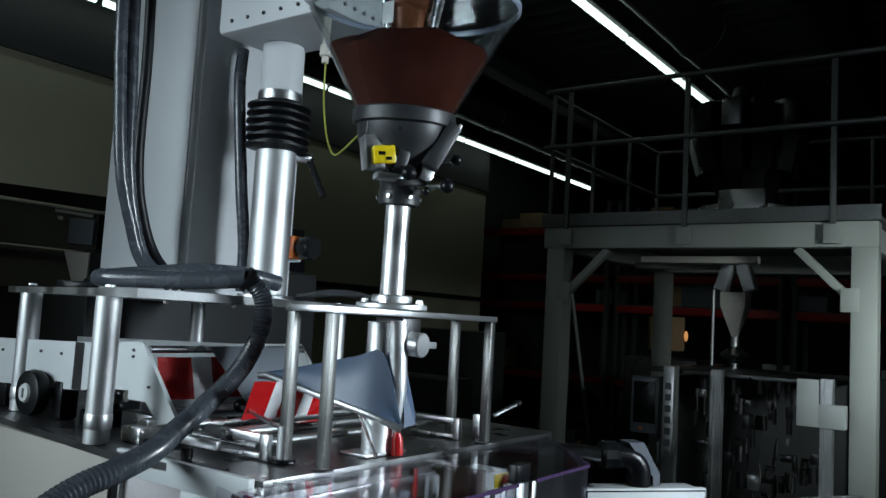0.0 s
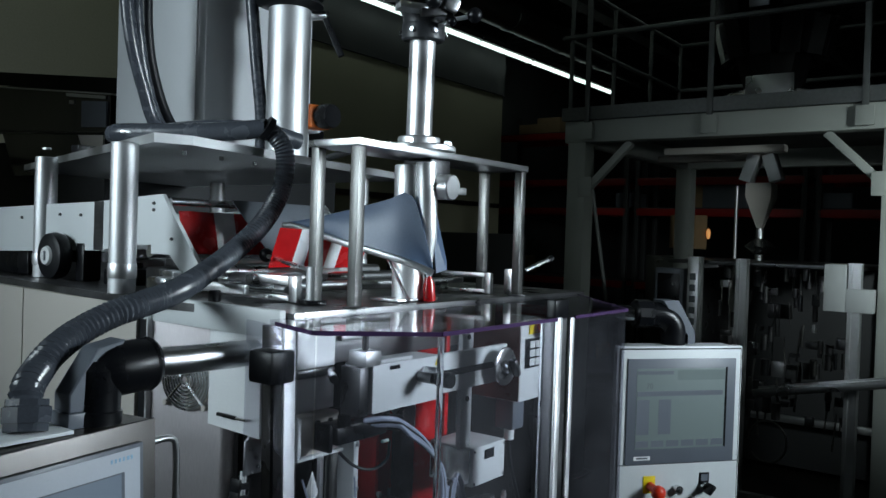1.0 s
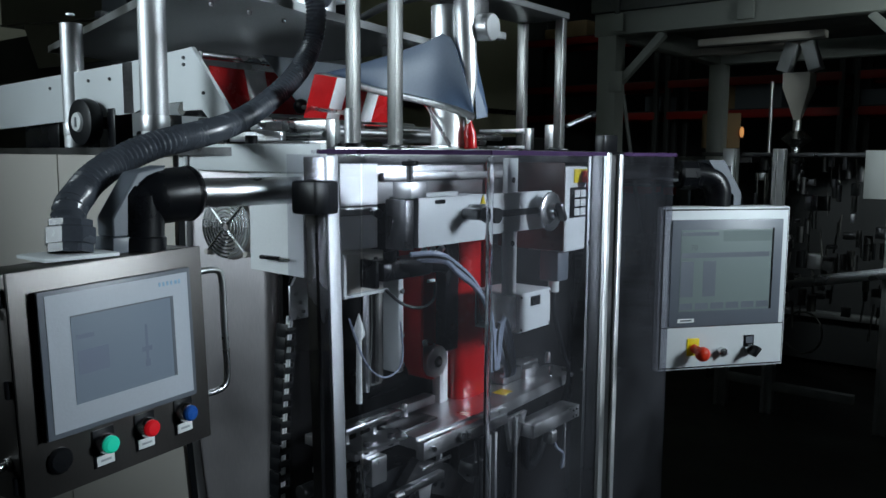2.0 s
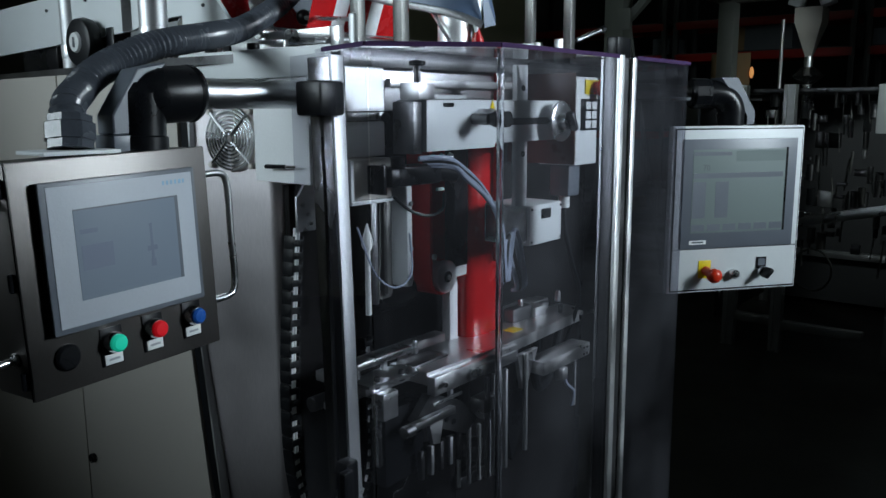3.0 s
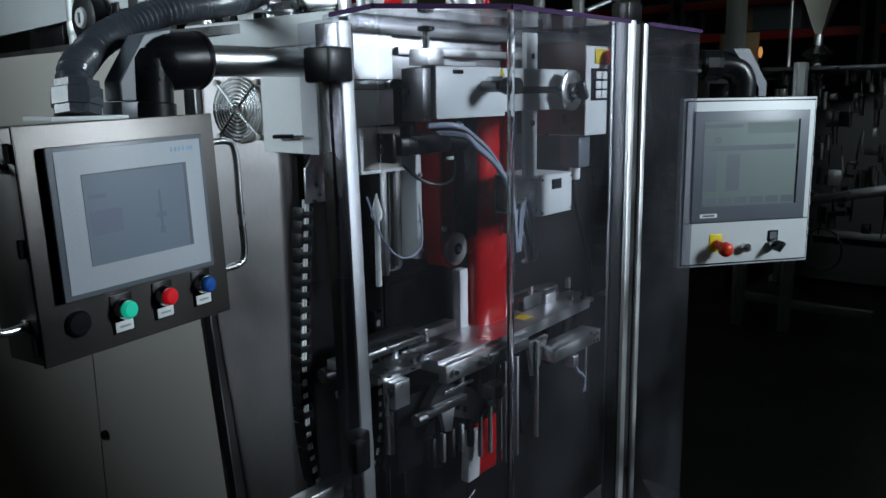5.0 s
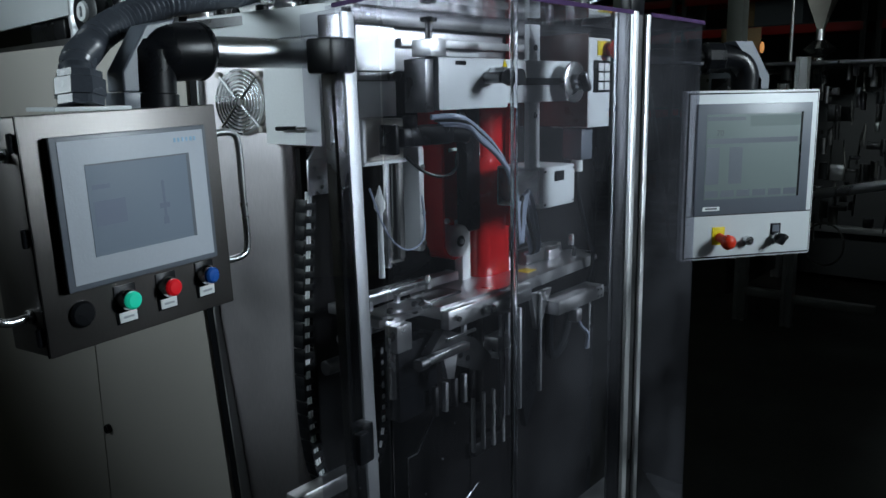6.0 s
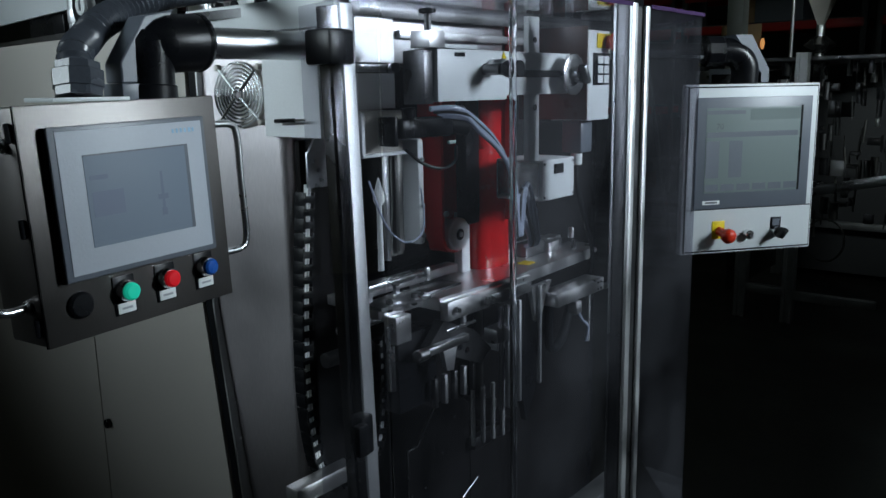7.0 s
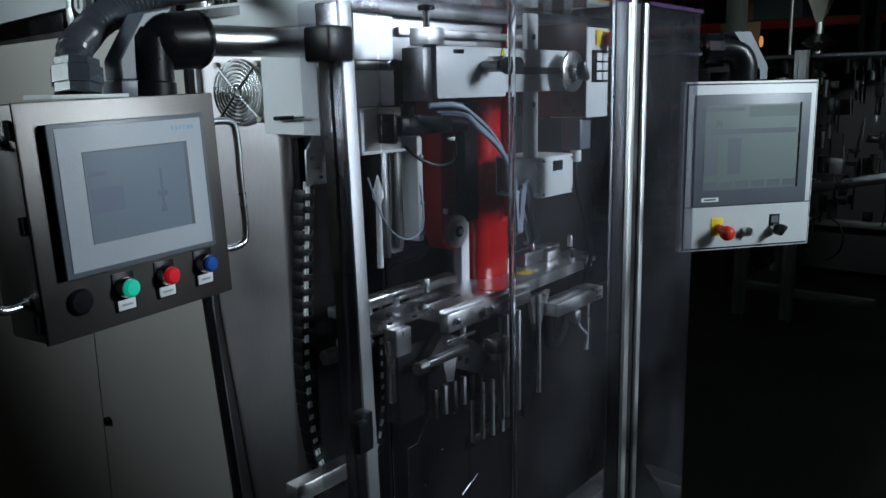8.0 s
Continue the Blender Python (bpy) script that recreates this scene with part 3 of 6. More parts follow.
part("hood_clip", prism(B(), [(2.20, 2.556), (2.17, 2.553), (2.17, 2.538), (2.20, 2.541)], 0, 0.634, 0.6395), CAST, cover)
part("front_flap", prism(B(), [(2.72, 2.445), (2.09, 2.405), (1.99, 2.25), (2.60, 2.25)], 0, 0.61, 0.619), DARK_GLASS, cover, "dark sloping flap")
part("white_lip", prism(B(), [(2.085, 2.405), (1.90, 2.395), (1.90, 2.30), (1.99, 2.25)], 0, 0.612, 0.619), CAB_GREY, cover)

# ---- machine cabinet ----
cab = thing("machine_cabinet", 0.4, 0.9, 0, "light grey and stainless bagging machine cabinet", "machine cabinet")
part("core", prism(B(), [(-0.10, 0.45), (0.03, 2.05), (1.05, 2.05), (1.05, 0.3), (0.12, 0.26), (-0.06, 0.28)], 2, 0.12, 1.885), DARK_STEEL, cab)


def along(s):
    """A point on the cabinet's side face, s metres back from its front edge."""
    return Vector((-0.160, 0.440)) + s * Vector((0.06, 0.998))


def slant(bm, y_from=0.60):
    """The front edge of the side runs forward towards the foot."""
    for z in (1.33, 1.1, 0.8):
        bmesh.ops.bisect_plane(bm, geom=bm.verts[:] + bm.edges[:] + bm.faces[:], plane_co=(0, 0, z), plane_no=(0, 0, 1))
    for v in bm.verts:
        if v.co.y < y_from:
            v.co.y -= 0.010 + 0.13 * min(0.53, max(0.0, 1.33 - v.co.z))
    return bm


for s0, s1, z0, z1 in ((0.012, 0.535, 0.14, 1.885), (0.541, 1.60, 0.14, 1.885)):
    a, b = along(s0), along(s1)
    bm = prism(B(), [(a.x, a.y), (b.x, b.y), (b.x + 0.02, b.y), (a.x + 0.02, a.y)], 2, z0, z1)
    part("side_panel", slant(bm), CAB_GREY, cab)
a, b = along(-0.03), along(0.008)
part("edge_profile", slant(prism(B(), [(a.x + 0.006, a.y), (b.x + 0.006, b.y), (b.x + 0.05, b.y), (a.x + 0.05, a.y)], 2, 0.1, 1.89)), RUBBER, cab, "black edge profile")
part("edge_strip", slant(prism(B(), [(a.x - 0.002, a.y - 0.005), (a.x - 0.002, a.y), (a.x + 0.05, a.y), (a.x + 0.05, a.y - 0.005)], 2, 0.1, 1.89)), ALU, cab)
# stainless corner with its rounded bend
bend = [(-0.152, 0.395), (-0.118, 0.22)]
for k in range(7):
    an = radians(180 + 15 * k)
    bend.append((-0.118 + 0.05 + 0.05 * math.cos(an), 0.22 + 0.02 * math.sin(an)))
inner = [(x + 0.006, y + 0.006) for x, y in bend]
part("stainless_corner", prism(B(), bend + [(0.14, 0.2), (0.14, 0.206)] + inner[::-1], 2, 0.14, 1.89), SHEET_STEEL, cab, "brushed stainless corner sheet")
# steel sheet coloured black for the shade behind the guard
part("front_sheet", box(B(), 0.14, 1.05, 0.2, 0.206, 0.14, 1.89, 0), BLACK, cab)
part("plinth", box(B(), -0.02, 1.05, 0.3, 2.0, 0, 0.12, 0.004), BLACK, cab)
part("latch", cyl(B(), (along(0.50).x - 0.012, along(0.50).y, 0.93), (along(0.50).x, along(0.50).y, 0.93), 0.012, 16), BLACK, cab)
part("latch", cyl(B(), (along(0.50).x - 0.012, along(0.50).y, 1.62), (along(0.50).x, along(0.50).y, 1.62), 0.012, 16), BLACK, cab)

# fan guard on the stainless side
fan = thing("fan_guard", -0.135, 0.302, 1.68, "round chrome wire fan guard on the stainless side", "fan")
fn, fs = Vector((-0.985, -0.17, 0)), Vector((-0.17, 0.985, 0))
fc = Vector((-0.131, 0.302, 1.75))
part("fan_disc", cyl(B(), fc, fc + fn * 0.003, 0.062, 32, 0.001), CAB_GREY, fan)
for r in (0.010, 0.017, 0.024, 0.031, 0.038, 0.045, 0.052, 0.059):
    pts = [fc + fn * 0.010 + fs * (r * math.cos(a)) + Vector((0, 0, 1)) * (r * math.sin(a)) for a in [2 * math.pi * i / 28 for i in range(29)]]
    part("wire_ring", swept(B(), pts, 0.0024, 6, 0.012), POLISHED, fan)
for k in range(4):
    a = radians(45 + 90 * k)
    d = fs * math.cos(a) + Vector((0, 0, 1)) * math.sin(a)
    part("wire_spoke", cyl(B(), fc + fn * 0.013 + d * 0.008, fc + fn * 0.010 + d * 0.071, 0.003, 8), POLISHED, fan)
    part("foot", cyl(B(), fc + d * 0.071, fc + fn * 0.014 + d * 0.071, 0.006, 10), CAB_GREY, fan)

# ---- table on top of the cabinet ----
table = thing("machine_table", 0.4, 0.6, 1.885, "dark steel table plate on the machine", "table plate")
part("plate", prism(B(), [(-0.170, 0.435), (0.0, 2.1), (1.1, 2.1), (1.0, 0.02), (-0.13, 0.015), (-0.15, 0.2)], 2, 1.886, 1.902), DARK_STEEL, table)
part("front_edge", box(B(), -0.13, 0.98, 0.010, 0.0148, 1.875, 1.903, 0.001), DARK_STEEL, table)
part("side_edge", box(B(), -0.155, -0.14, 0.02, 0.43, 1.858, 1.908, 0.002), WHITE, table, "white edge bar")

# ---- clear guard ----
OUT = [(-0.175, 0.085), (-0.205, -0.03), (-0.245, -0.158), (-0.10, -0.288), (0.267, -0.2895), (0.341, -0.2895), (0.605, -0.285), (0.88, -0.04), (0.93, 0.005)]
GZ0, GZ1 = 0.74, 1.891
guard = thing("clear_guard", 0.3, -0.15, GZ0, "clear perspex safety guard with violet cut edges", "machine guard")
lid = part("lid_pane", prism(B(), OUT[1:] + [(-0.19, 0.005)], 2, 1.891, 1.8965), PERSPEX, guard, "clear perspex lid")
lid.visible_shadow = False
cx, cy = 0.3, -0.05
bm = B()
for (x0, y0), (x1, y1) in zip(OUT[1:-1], OUT[2:]):
    if x0 == 0.267:
        continue
    d = Vector((x1 - x0, y1 - y0)).normalized()
    n = Vector((d.y, -d.x))
    prism(bm, [(x0, y0), (x1, y1), (x1 + n.x * 0.004, y1 + n.y * 0.004), (x0 + n.x * 0.004, y0 + n.y * 0.004)], 2, 1.8905, 1.8975)
part("cut_edge", bm, PERSPEX_EDGE, guard, "violet polished edge of the lid")
for (x0, y0), (x1, y1) in zip(OUT[:-1], OUT[1:]):
    if x0 == 0.267:
        continue
    d = Vector((x1 - x0, y1 - y0)).normalized()
    n = Vector((d.y, -d.x)) * -0.004
    g = 0.004
    o = part("pane", prism(B(), [(x0 + d.x * g, y0 + d.y * g), (x1 - d.x * g, y1 - d.y * g), (x1 - d.x * g + n.x, y1 - d.y * g + n.y), (x0 + d.x * g + n.x, y0 + d.y * g + n.y)], 2, GZ0, 1.8895), PANE, guard)
    o.visible_shadow = False
for x, y in ((-0.10, -0.288),):
    d = Vector((cx - x, cy - y)).normalized() * 0.006
    part("corner_bar", cyl(B(), (x + d.x, y + d.y, GZ0), (x + d.x, y + d.y, 1.889), 0.0055, 20), BENT_CLEAR, guard, "bent clear corner").visible_shadow = False
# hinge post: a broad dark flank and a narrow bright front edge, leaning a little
# the unlit flank gets a darker steel than the lit front
hinge_post = part("hinge_post", box(B(), -0.1935, -0.160, -0.0205, 0.032, 0.02, 1.886, 0.003), POST_STEEL, guard, "brushed steel hinge post, flank darkened as shaded")
front_strip = part("front_strip", box(B(), -0.1945, -0.168, -0.0265, -0.0206, 0.02, 1.888, 0.0015), SATIN, guard, "front edge of the post, lighter as the lit face")
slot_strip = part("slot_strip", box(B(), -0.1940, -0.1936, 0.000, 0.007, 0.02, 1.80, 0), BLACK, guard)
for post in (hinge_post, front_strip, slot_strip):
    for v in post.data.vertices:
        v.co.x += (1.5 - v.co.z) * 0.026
part("foot_plate", box(B(), -0.217, -0.137, -0.05, 0.04, 0, 0.0195, 0.003), ALU, guard)
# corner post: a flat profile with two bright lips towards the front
# dark flank and bright lips paint what each face of the profile mirrors
part("corner_post", box(B(), 0.2695, 0.3385, -0.2855, -0.258, 0.02, 1.893, 0.002), DARK_STEEL, guard, "flank of the aluminium profile, darkened as shaded")
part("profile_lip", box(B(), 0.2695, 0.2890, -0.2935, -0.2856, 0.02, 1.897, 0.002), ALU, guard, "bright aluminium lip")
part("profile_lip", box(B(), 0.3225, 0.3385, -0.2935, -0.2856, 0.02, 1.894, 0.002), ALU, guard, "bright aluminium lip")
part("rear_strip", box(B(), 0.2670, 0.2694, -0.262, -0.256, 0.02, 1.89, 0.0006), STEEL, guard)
part("post_cap", box(B(), 0.276, 0.330, -0.284, -0.262, 1.893, 1.93, 0.003), BLACK, guard)
part("foot_plate", box(B(), 0.26, 0.35, -0.31, -0.24, 0, 0.0195, 0.003), ALU, guard)
for z in (1.18,):
    bm = box(B(), -0.196, -0.168, -0.048, -0.020, z - 0.035, z + 0.035, 0.004)
    box(bm, -0.214, -0.190, -0.060, -0.044, z - 0.028, z + 0.028, 0.004)
    part("hinge", bm, BLACK, guard, "black plastic hinge")
bm = box(B(), -0.222, -0.168, -0.038, 0.02, 1.793, 1.848, 0.006)
part("end_cap", bm, BLACK, guard, "black plastic end cap")
part("bottom_rail", box(B(), -0.18, 0.26, -0.03, 0.01, 0.70, 0.74, 0.003), ALU, guard)

# ---- left operator panel ----
L0, L1, LB, LZ0, LZ1 = -0.6505, -0.3535, 0.05, 1.448, 1.746
hmi = thing("operator_console", -0.51, 0.12, LZ0, "stainless operator panel box with display and lit buttons", "control panel", frame_of=LF)
part("housing", box(B(), L0, L1, LB + 0.0045, LB + 0.085, LZ0 + 0.001, LZ1 - 0.001, 0.004), HMI_STEEL, hmi)
part("front_plate", box(B(), L0, L1, LB, LB + 0.004, LZ0, LZ1, 0.0018), HMI_STEEL, hmi)
part("lid_seam", box(B(), L0 - 0.0008, L1 + 0.0008, LB + 0.004, LB + 0.0046, LZ0, LZ1 + 0.0004, 0), BLACK, hmi)
part("back_box", box(B(), L0 + 0.02, L1 - 0.02, LB + 0.085, LB + 0.14, LZ0 + 0.02, LZ1 - 0.012, 0.004), HMI_STEEL, hmi)
for z in (1.475, 1.60, 1.715):
    part("lid_hinge", cyl(B(), (L0 - 0.004, LB + 0.012, z - 0.012), (L0 - 0.004, LB + 0.012, z + 0.012), 0.004, 10), BLACK, hmi)
# black rear frame paints the shaded left side of the bezel
part("bezel_shade", box(B(), -0.6245, -0.3865, LB - 0.008, LB - 0.0002, 1.5255, 1.7185, 0.002), BLACK, hmi, "rear of the display surround, black for its shaded side")
bez = part("bezel", box(B(), -0.6225, -0.3865, LB - 0.014, LB - 0.0081, 1.5265, 1.7190, 0.003), GREY_PLASTIC, hmi, "dark grey display surround")
part("bezel_face", box(B(), -0.6135, -0.3935, LB - 0.0150, LB - 0.0141, 1.534, 1.713, 0.0004), PALE_PLASTIC, bez, "pale grey membrane front")
part("display", box(B(), -0.5815, -0.4225, LB - 0.0158, LB - 0.0151, 1.565, 1.682, 0.0003), SCREEN_L, bez, "lit grey-blue display")
part("display_rim", box(B(), -0.4265, -0.4215, LB - 0.0162, LB - 0.0159, 1.565, 1.6825, 0), GREY_PLASTIC, bez)
part("display_rim", box(B(), -0.5815, -0.4265, LB - 0.0162, LB - 0.0159, 1.6805, 1.6825, 0), GREY_PLASTIC, bez)
for i in range(6):
    w = 0.004 if i != 4 else 0.0055
    part("logo_bar", box(B(), -0.444 + i * 0.0068, -0.444 + i * 0.0068 + w * 0.8, LB - 0.0156, LB - 0.0151, 1.6985, 1.7045, 0), BAR_BLUE, bez)
for x0, x1, z0, z1 in ((-0.575, -0.550, 1.650, 1.656), (-0.575, -0.53, 1.603, 1.635), (-0.472, -0.468, 1.60, 1.65), (-0.478, -0.462, 1.612, 1.619), (-0.474, -0.466, 1.59, 1.60)):
    part("screen_mark", box(B(), x0, x1, LB - 0.0161, LB - 0.0159, z0, z1, 0), SCREEN_MARK, bez)
for x, z, lens in ((-0.5385, 1.498, LIT_GREEN), (-0.4725, 1.500, LIT_RED), (-0.4045, 1.502, BLUE)):
    b = thing("push_button", x, LB, z - 0.03, "round push button with a chrome ring and label plate", "button", "panel push buttons", frame_of=LF)
    part("back_plate", box(B(), x - 0.0165, x + 0.0165, LB - 0.002, LB - 0.0002, z - 0.033, z + 0.020, 0.001), BLACK, b)
    part("ring", turned(B(), (x, LB - 0.002, z), (x, LB - 0.016, z), [(0, 0.0145), (0.6, 0.0145), (1, 0.0125)], 28), POLISHED, b)
    part("lens", turned(B(), (x, LB - 0.012, z), (x, LB - 0.0235, z), [(0, 0.0118), (0.7, 0.0118), (0.95, 0.009), (1, 0.005)], 28), lens, b)
    part("label_plate", box(B(), x - 0.0135, x + 0.0135, LB - 0.004, LB - 0.0022, z - 0.031, z - 0.017, 0.0005), LABEL, b)
    part("print_bar", box(B(), x - 0.008, x + 0.008, LB - 0.0046, LB - 0.0042, z - 0.0255, z - 0.0225, 0), BAR_PALE, b)
part("blank_plug", turned(B(), (-0.6025, LB, 1.494), (-0.6025, LB - 0.007, 1.494), [(0, 0.0175), (0.5, 0.0175), (1, 0.014)], 28), BLACK, hmi, "round black blanking plug")


def handle(x, y, z0, z1, out, name, label):
    h = thing(name, x, y, z0, label, "handle", frame_of=LF)
    o = Vector(out)
    p = Vector((x, y, 0))
    pts = [p + Vector((0, 0, z0)), p + o * 0.75 + Vector((0, 0, z0)), p + o + Vector((0, 0, z0 + 0.018)), p + o + Vector((0, 0, (z0 + z1) / 2)), p + o + Vector((0, 0, z1 - 0.018)), p + o * 0.75 + Vector((0, 0, z1)), p + Vector((0, 0, z1))]
    part("grip", swept(B(), pts, 0.0055, 12, 0.006), POLISHED, h)
    for z in (z0, z1):
        part("collar", cyl(B(), p + Vector((0, 0, z)), p + o * 0.14 + Vector((0, 0, z)), 0.009, 16), POLISHED, h)


handle(L1, LB + 0.022, 1.508, 1.702, (0.058, 0, 0), "bow_handle", "bright steel bow handle on the operator panel")
handle(L0, LB + 0.03, 1.500, 1.70, (-0.045, 0, 0), "bow_handle", "bright steel bow handle on the panel box")

# arm of the left panel
arm = thing("panel_arm", -0.44, 0.105, LZ1, "black elbow joint with a stainless pipe carrying the panel", "support arm")
ex, ey, ez = -0.438, 0.105, 1.826
part("socket", turned(B(), (ex, ey, LZ1 + 0.001), (ex + 0.004, ey, 1.842), [(0, 0.036), (0.2, 0.036), (0.22, 0.033), (0.85, 0.033), (1, 0.024)], 32), BLACK, arm)
part("elbow", turned(B(), (-0.452, ey, 1.822), (-0.360, ey, 1.828), [(0, 0.018), (0.08, 0.028), (0.22, 0.036), (0.42, 0.0415), (1, 0.042)], 32), BLACK, arm, "black elbow joint housing")
part("joint_ring", turned(B(), (-0.360, ey, 1.828), (-0.344, ey, 1.828), [(0, 0.0425), (0.3, 0.0435), (0.7, 0.040), (1, 0.031)], 32), BLACK, arm)
part("pipe", cyl(B(), (-0.346, ey, 1.828), (-0.125, ey - 0.02, ez + 0.002), 0.0235, 28), STEEL, arm, "brushed stainless pipe")
bm = prism(B(), [(-0.489, LZ1 + 0.024), (-0.489, 1.797), (-0.447, 1.862), (-0.400, 1.872), (-0.452, 1.794), (-0.452, LZ1 + 0.024)], 1, ey - 0.014, ey + 0.030)
bmesh.ops.bevel(bm, geom=bm.edges[:], offset=0.002, segments=1, affect="EDGES", profile=0.5)
part("cover_plate", bm, GREY_PLASTIC, arm, "angled grey cover plate")
part("foot", box(B(), -0.492, -0.450, ey - 0.018, ey + 0.034, LZ1 + 0.0005, LZ1 + 0.0235, 0.002), GREY_PLASTIC, arm)

# ribbed hose from the panel up to the top plate
hx, hy = -0.545, 0.105
hose = thing("ribbed_hose", hx, hy, LZ1, "thick grey ribbed cable hose rising from the panel", "hose")
part("gland", turned(B(), (hx, hy, LZ1 + 0.006), (hx + 0.006, hy + 0.008, LZ1 + 0.05), [(0, 0.031), (0.25, 0.031), (0.27, 0.034), (0.75, 0.034), (0.8, 0.030), (1, 0.030)], 8), HOSE, hose, "grey plastic hose gland")
part("gland_plate", box(B(), hx - 0.055, hx + 0.05, hy - 0.04, hy + 0.04, LZ1 + 0.0005, LZ1 + 0.006, 0.001), WHITE, hose)
low = [(hx, hy, LZ1 + 0.01), (-0.538, 0.118, 1.806), (-0.503, 0.152, 1.831), (-0.475, 0.166, 1.852), (-0.428, 0.184, 1.875), (-0.368, 0.19, 1.899), (-0.31, 0.195, 1.913), (-0.205, 0.238, 1.932), (-0.075, 0.33, 1.958), (0.03, 0.372, 2.002), (0.12, 0.392, 2.062), (0.184, 0.41, 2.131), (0.196, 0.405, 2.192), (0.192, 0.41, 2.245), (0.165, 0.43, 2.283)]
part("hose", swept(B(), low, 0.0235, 20, 0.0047, 0.0028), HOSE, hose)
part("clamp_band", turned(B(), (0.166, 0.43, 2.281), (0.155, 0.435, 2.288), [(0, 0.030), (1, 0.030)], 20), RUBBER, hose)
loop = [(0.160, 0.432, 2.285), (0.10, 0.53, 2.275), (0.02, 0.67, 2.270), (-0.015, 0.76, 2.270), (0.02, 0.82, 2.272), (0.10, 0.77, 2.285), (0.18, 0.66, 2.300), (0.27, 0.58, 2.300), (0.38, 0.56, 2.285)]
part("hose_loop", swept(B(), loop, 0.0225, 18, 0.006, 0.0), HOSE, hose)

# ---- right operator panel ----
RF = pose(0.432, 2.389, 0, 0, 0, 22.4)
rp = thing("operator_terminal", 0.21, 0.03, 1.287, "white operator terminal with a grey display and emergency stop", "control panel", frame_of=RF)
part("housing", box(B(), 0, 0.411, 0.003, 0.028, 1.287, 1.752, 0.005), WHITE, rp)
part("back_box", box(B(), 0.05, 0.39, 0.028, 0.085, 1.32, 1.751, 0.006), COL_GREY, rp)
part("seal", box(B(), 0.006, 0.405, 0.0005, 0.0028, 1.293, 1.746, 0.001), BLACK, rp)
part("front_plate", box(B(), 0.010, 0.401, -0.002, 0.0004, 1.297, 1.742, 0.001), WHITE, rp)
part("gap_line", box(B(), 0.010, 0.401, -0.0026, -0.0018, 1.4115, 1.4145, 0), BAR_GREY, rp)
bz = part("bezel", box(B(), 0.030, 0.383, -0.007, -0.0021, 1.415, 1.717, 0.003), GREY_PLASTIC, rp, "slate grey display surround")
part("display", box(B(), 0.058, 0.353, -0.0078, -0.0071, 1.458, 1.689, 0.0003), SCREEN_R, bz, "dim lit grey-green display")
# black strip paints the surround's shade on the display edge
part("display_shade", box(B(), 0.347, 0.3535, -0.0083, -0.0079, 1.458, 1.692, 0), BLACK, bz)
for x0, x1, z0, z1 in ((0.19, 0.345, 1.655, 1.684), (0.06, 0.175, 1.672, 1.682), (0.06, 0.34, 1.610, 1.624), (0.06, 0.10, 1.50, 1.60), (0.13, 0.17, 1.50, 1.60)):
    part("screen_field", box(B(), x0, x1, -0.0083, -0.0079, z0, z1, 0), SCREEN_R if x0 > 0.15 else GREY_PLASTIC, bz)
for i in range(6):
    part("screen_key", box(B(), 0.06 + i * 0.049, 0.10 + i * 0.049, -0.0083, -0.0079, 1.464, 1.482, 0), GREY_PLASTIC, bz)
part("maker_plate", box(B(), 0.056, 0.108, -0.0078, -0.0070, 1.427, 1.438, 0), LABEL, bz)
part("logo_bar", box(B(), 0.064, 0.100, -0.0083, -0.0078, 1.4305, 1.4350, 0), BAR_GREY, bz)
es = thing("emergency_stop", 0.118, -0.01, 1.31, "red mushroom emergency stop on a yellow square", "button", frame_of=RF)
part("yellow_plate", box(B(), 0.092, 0.130, -0.0045, -0.0021, 1.330, 1.380, 0.001), YELLOW, es)
part("stem", cyl(B(), (0.112, -0.004, 1.352), (0.116, -0.040, 1.346), 0.0125, 20), ESTOP_RED, es)
part("mushroom", turned(B(), (0.116, -0.032, 1.346), (0.1185, -0.062, 1.341), [(0, 0.013), (0.2, 0.020), (0.6, 0.0205), (0.85, 0.016), (1, 0.008)], 28), ESTOP_RED, es)
ks = thing("key_switch", 0.20, -0.01, 1.32, "small chrome key switch on the terminal", "switch", frame_of=RF)
part("barrel", cyl(B(), (0.20, -0.002, 1.338), (0.20, -0.022, 1.338), 0.013, 24), POLISHED, ks)
part("core", cyl(B(), (0.20, -0.022, 1.338), (0.20, -0.026, 1.338), 0.007, 16), DARK_STEEL, ks)
sw = thing("selector_switch", 0.29, -0.01, 1.32, "black selector switch with a chrome ring", "switch", frame_of=RF)
part("label_plate", box(B(), 0.275, 0.307, -0.0045, -0.0021, 1.350, 1.382, 0.001), BLACK, sw)
part("label_field", box(B(), 0.280, 0.302, -0.0052, -0.0046, 1.358, 1.377, 0), GREY_PLASTIC, sw)
part("ring", cyl(B(), (0.291, -0.002, 1.341), (0.291, -0.020, 1.341), 0.015, 24), POLISHED, sw)
part("knob", box(B(), 0.284, 0.298, -0.048, -0.018, 1.325, 1.357, 0.004, Matrix.Translation((0.291, 0, 1.341)) @ Matrix.Rotation(radians(40), 4, "Y") @ Matrix.Translation((-0.291, 0, -1.341))), BLACK, sw)

tx = bpy.data.curves.new("screen_number", "FONT")
tx.body, tx.size, tx.extrude = "70", 0.022, 0.0002
num = new("screen_number", tx)
num.parent = bz
num.matrix_basis = Matrix.Translation(Vector((0.088, -0.0086, 1.632)) - BASE[rp]) @ pose(0, 0, 0, 90, 0, 0)
num.data.materials.append(BAR_GREY)

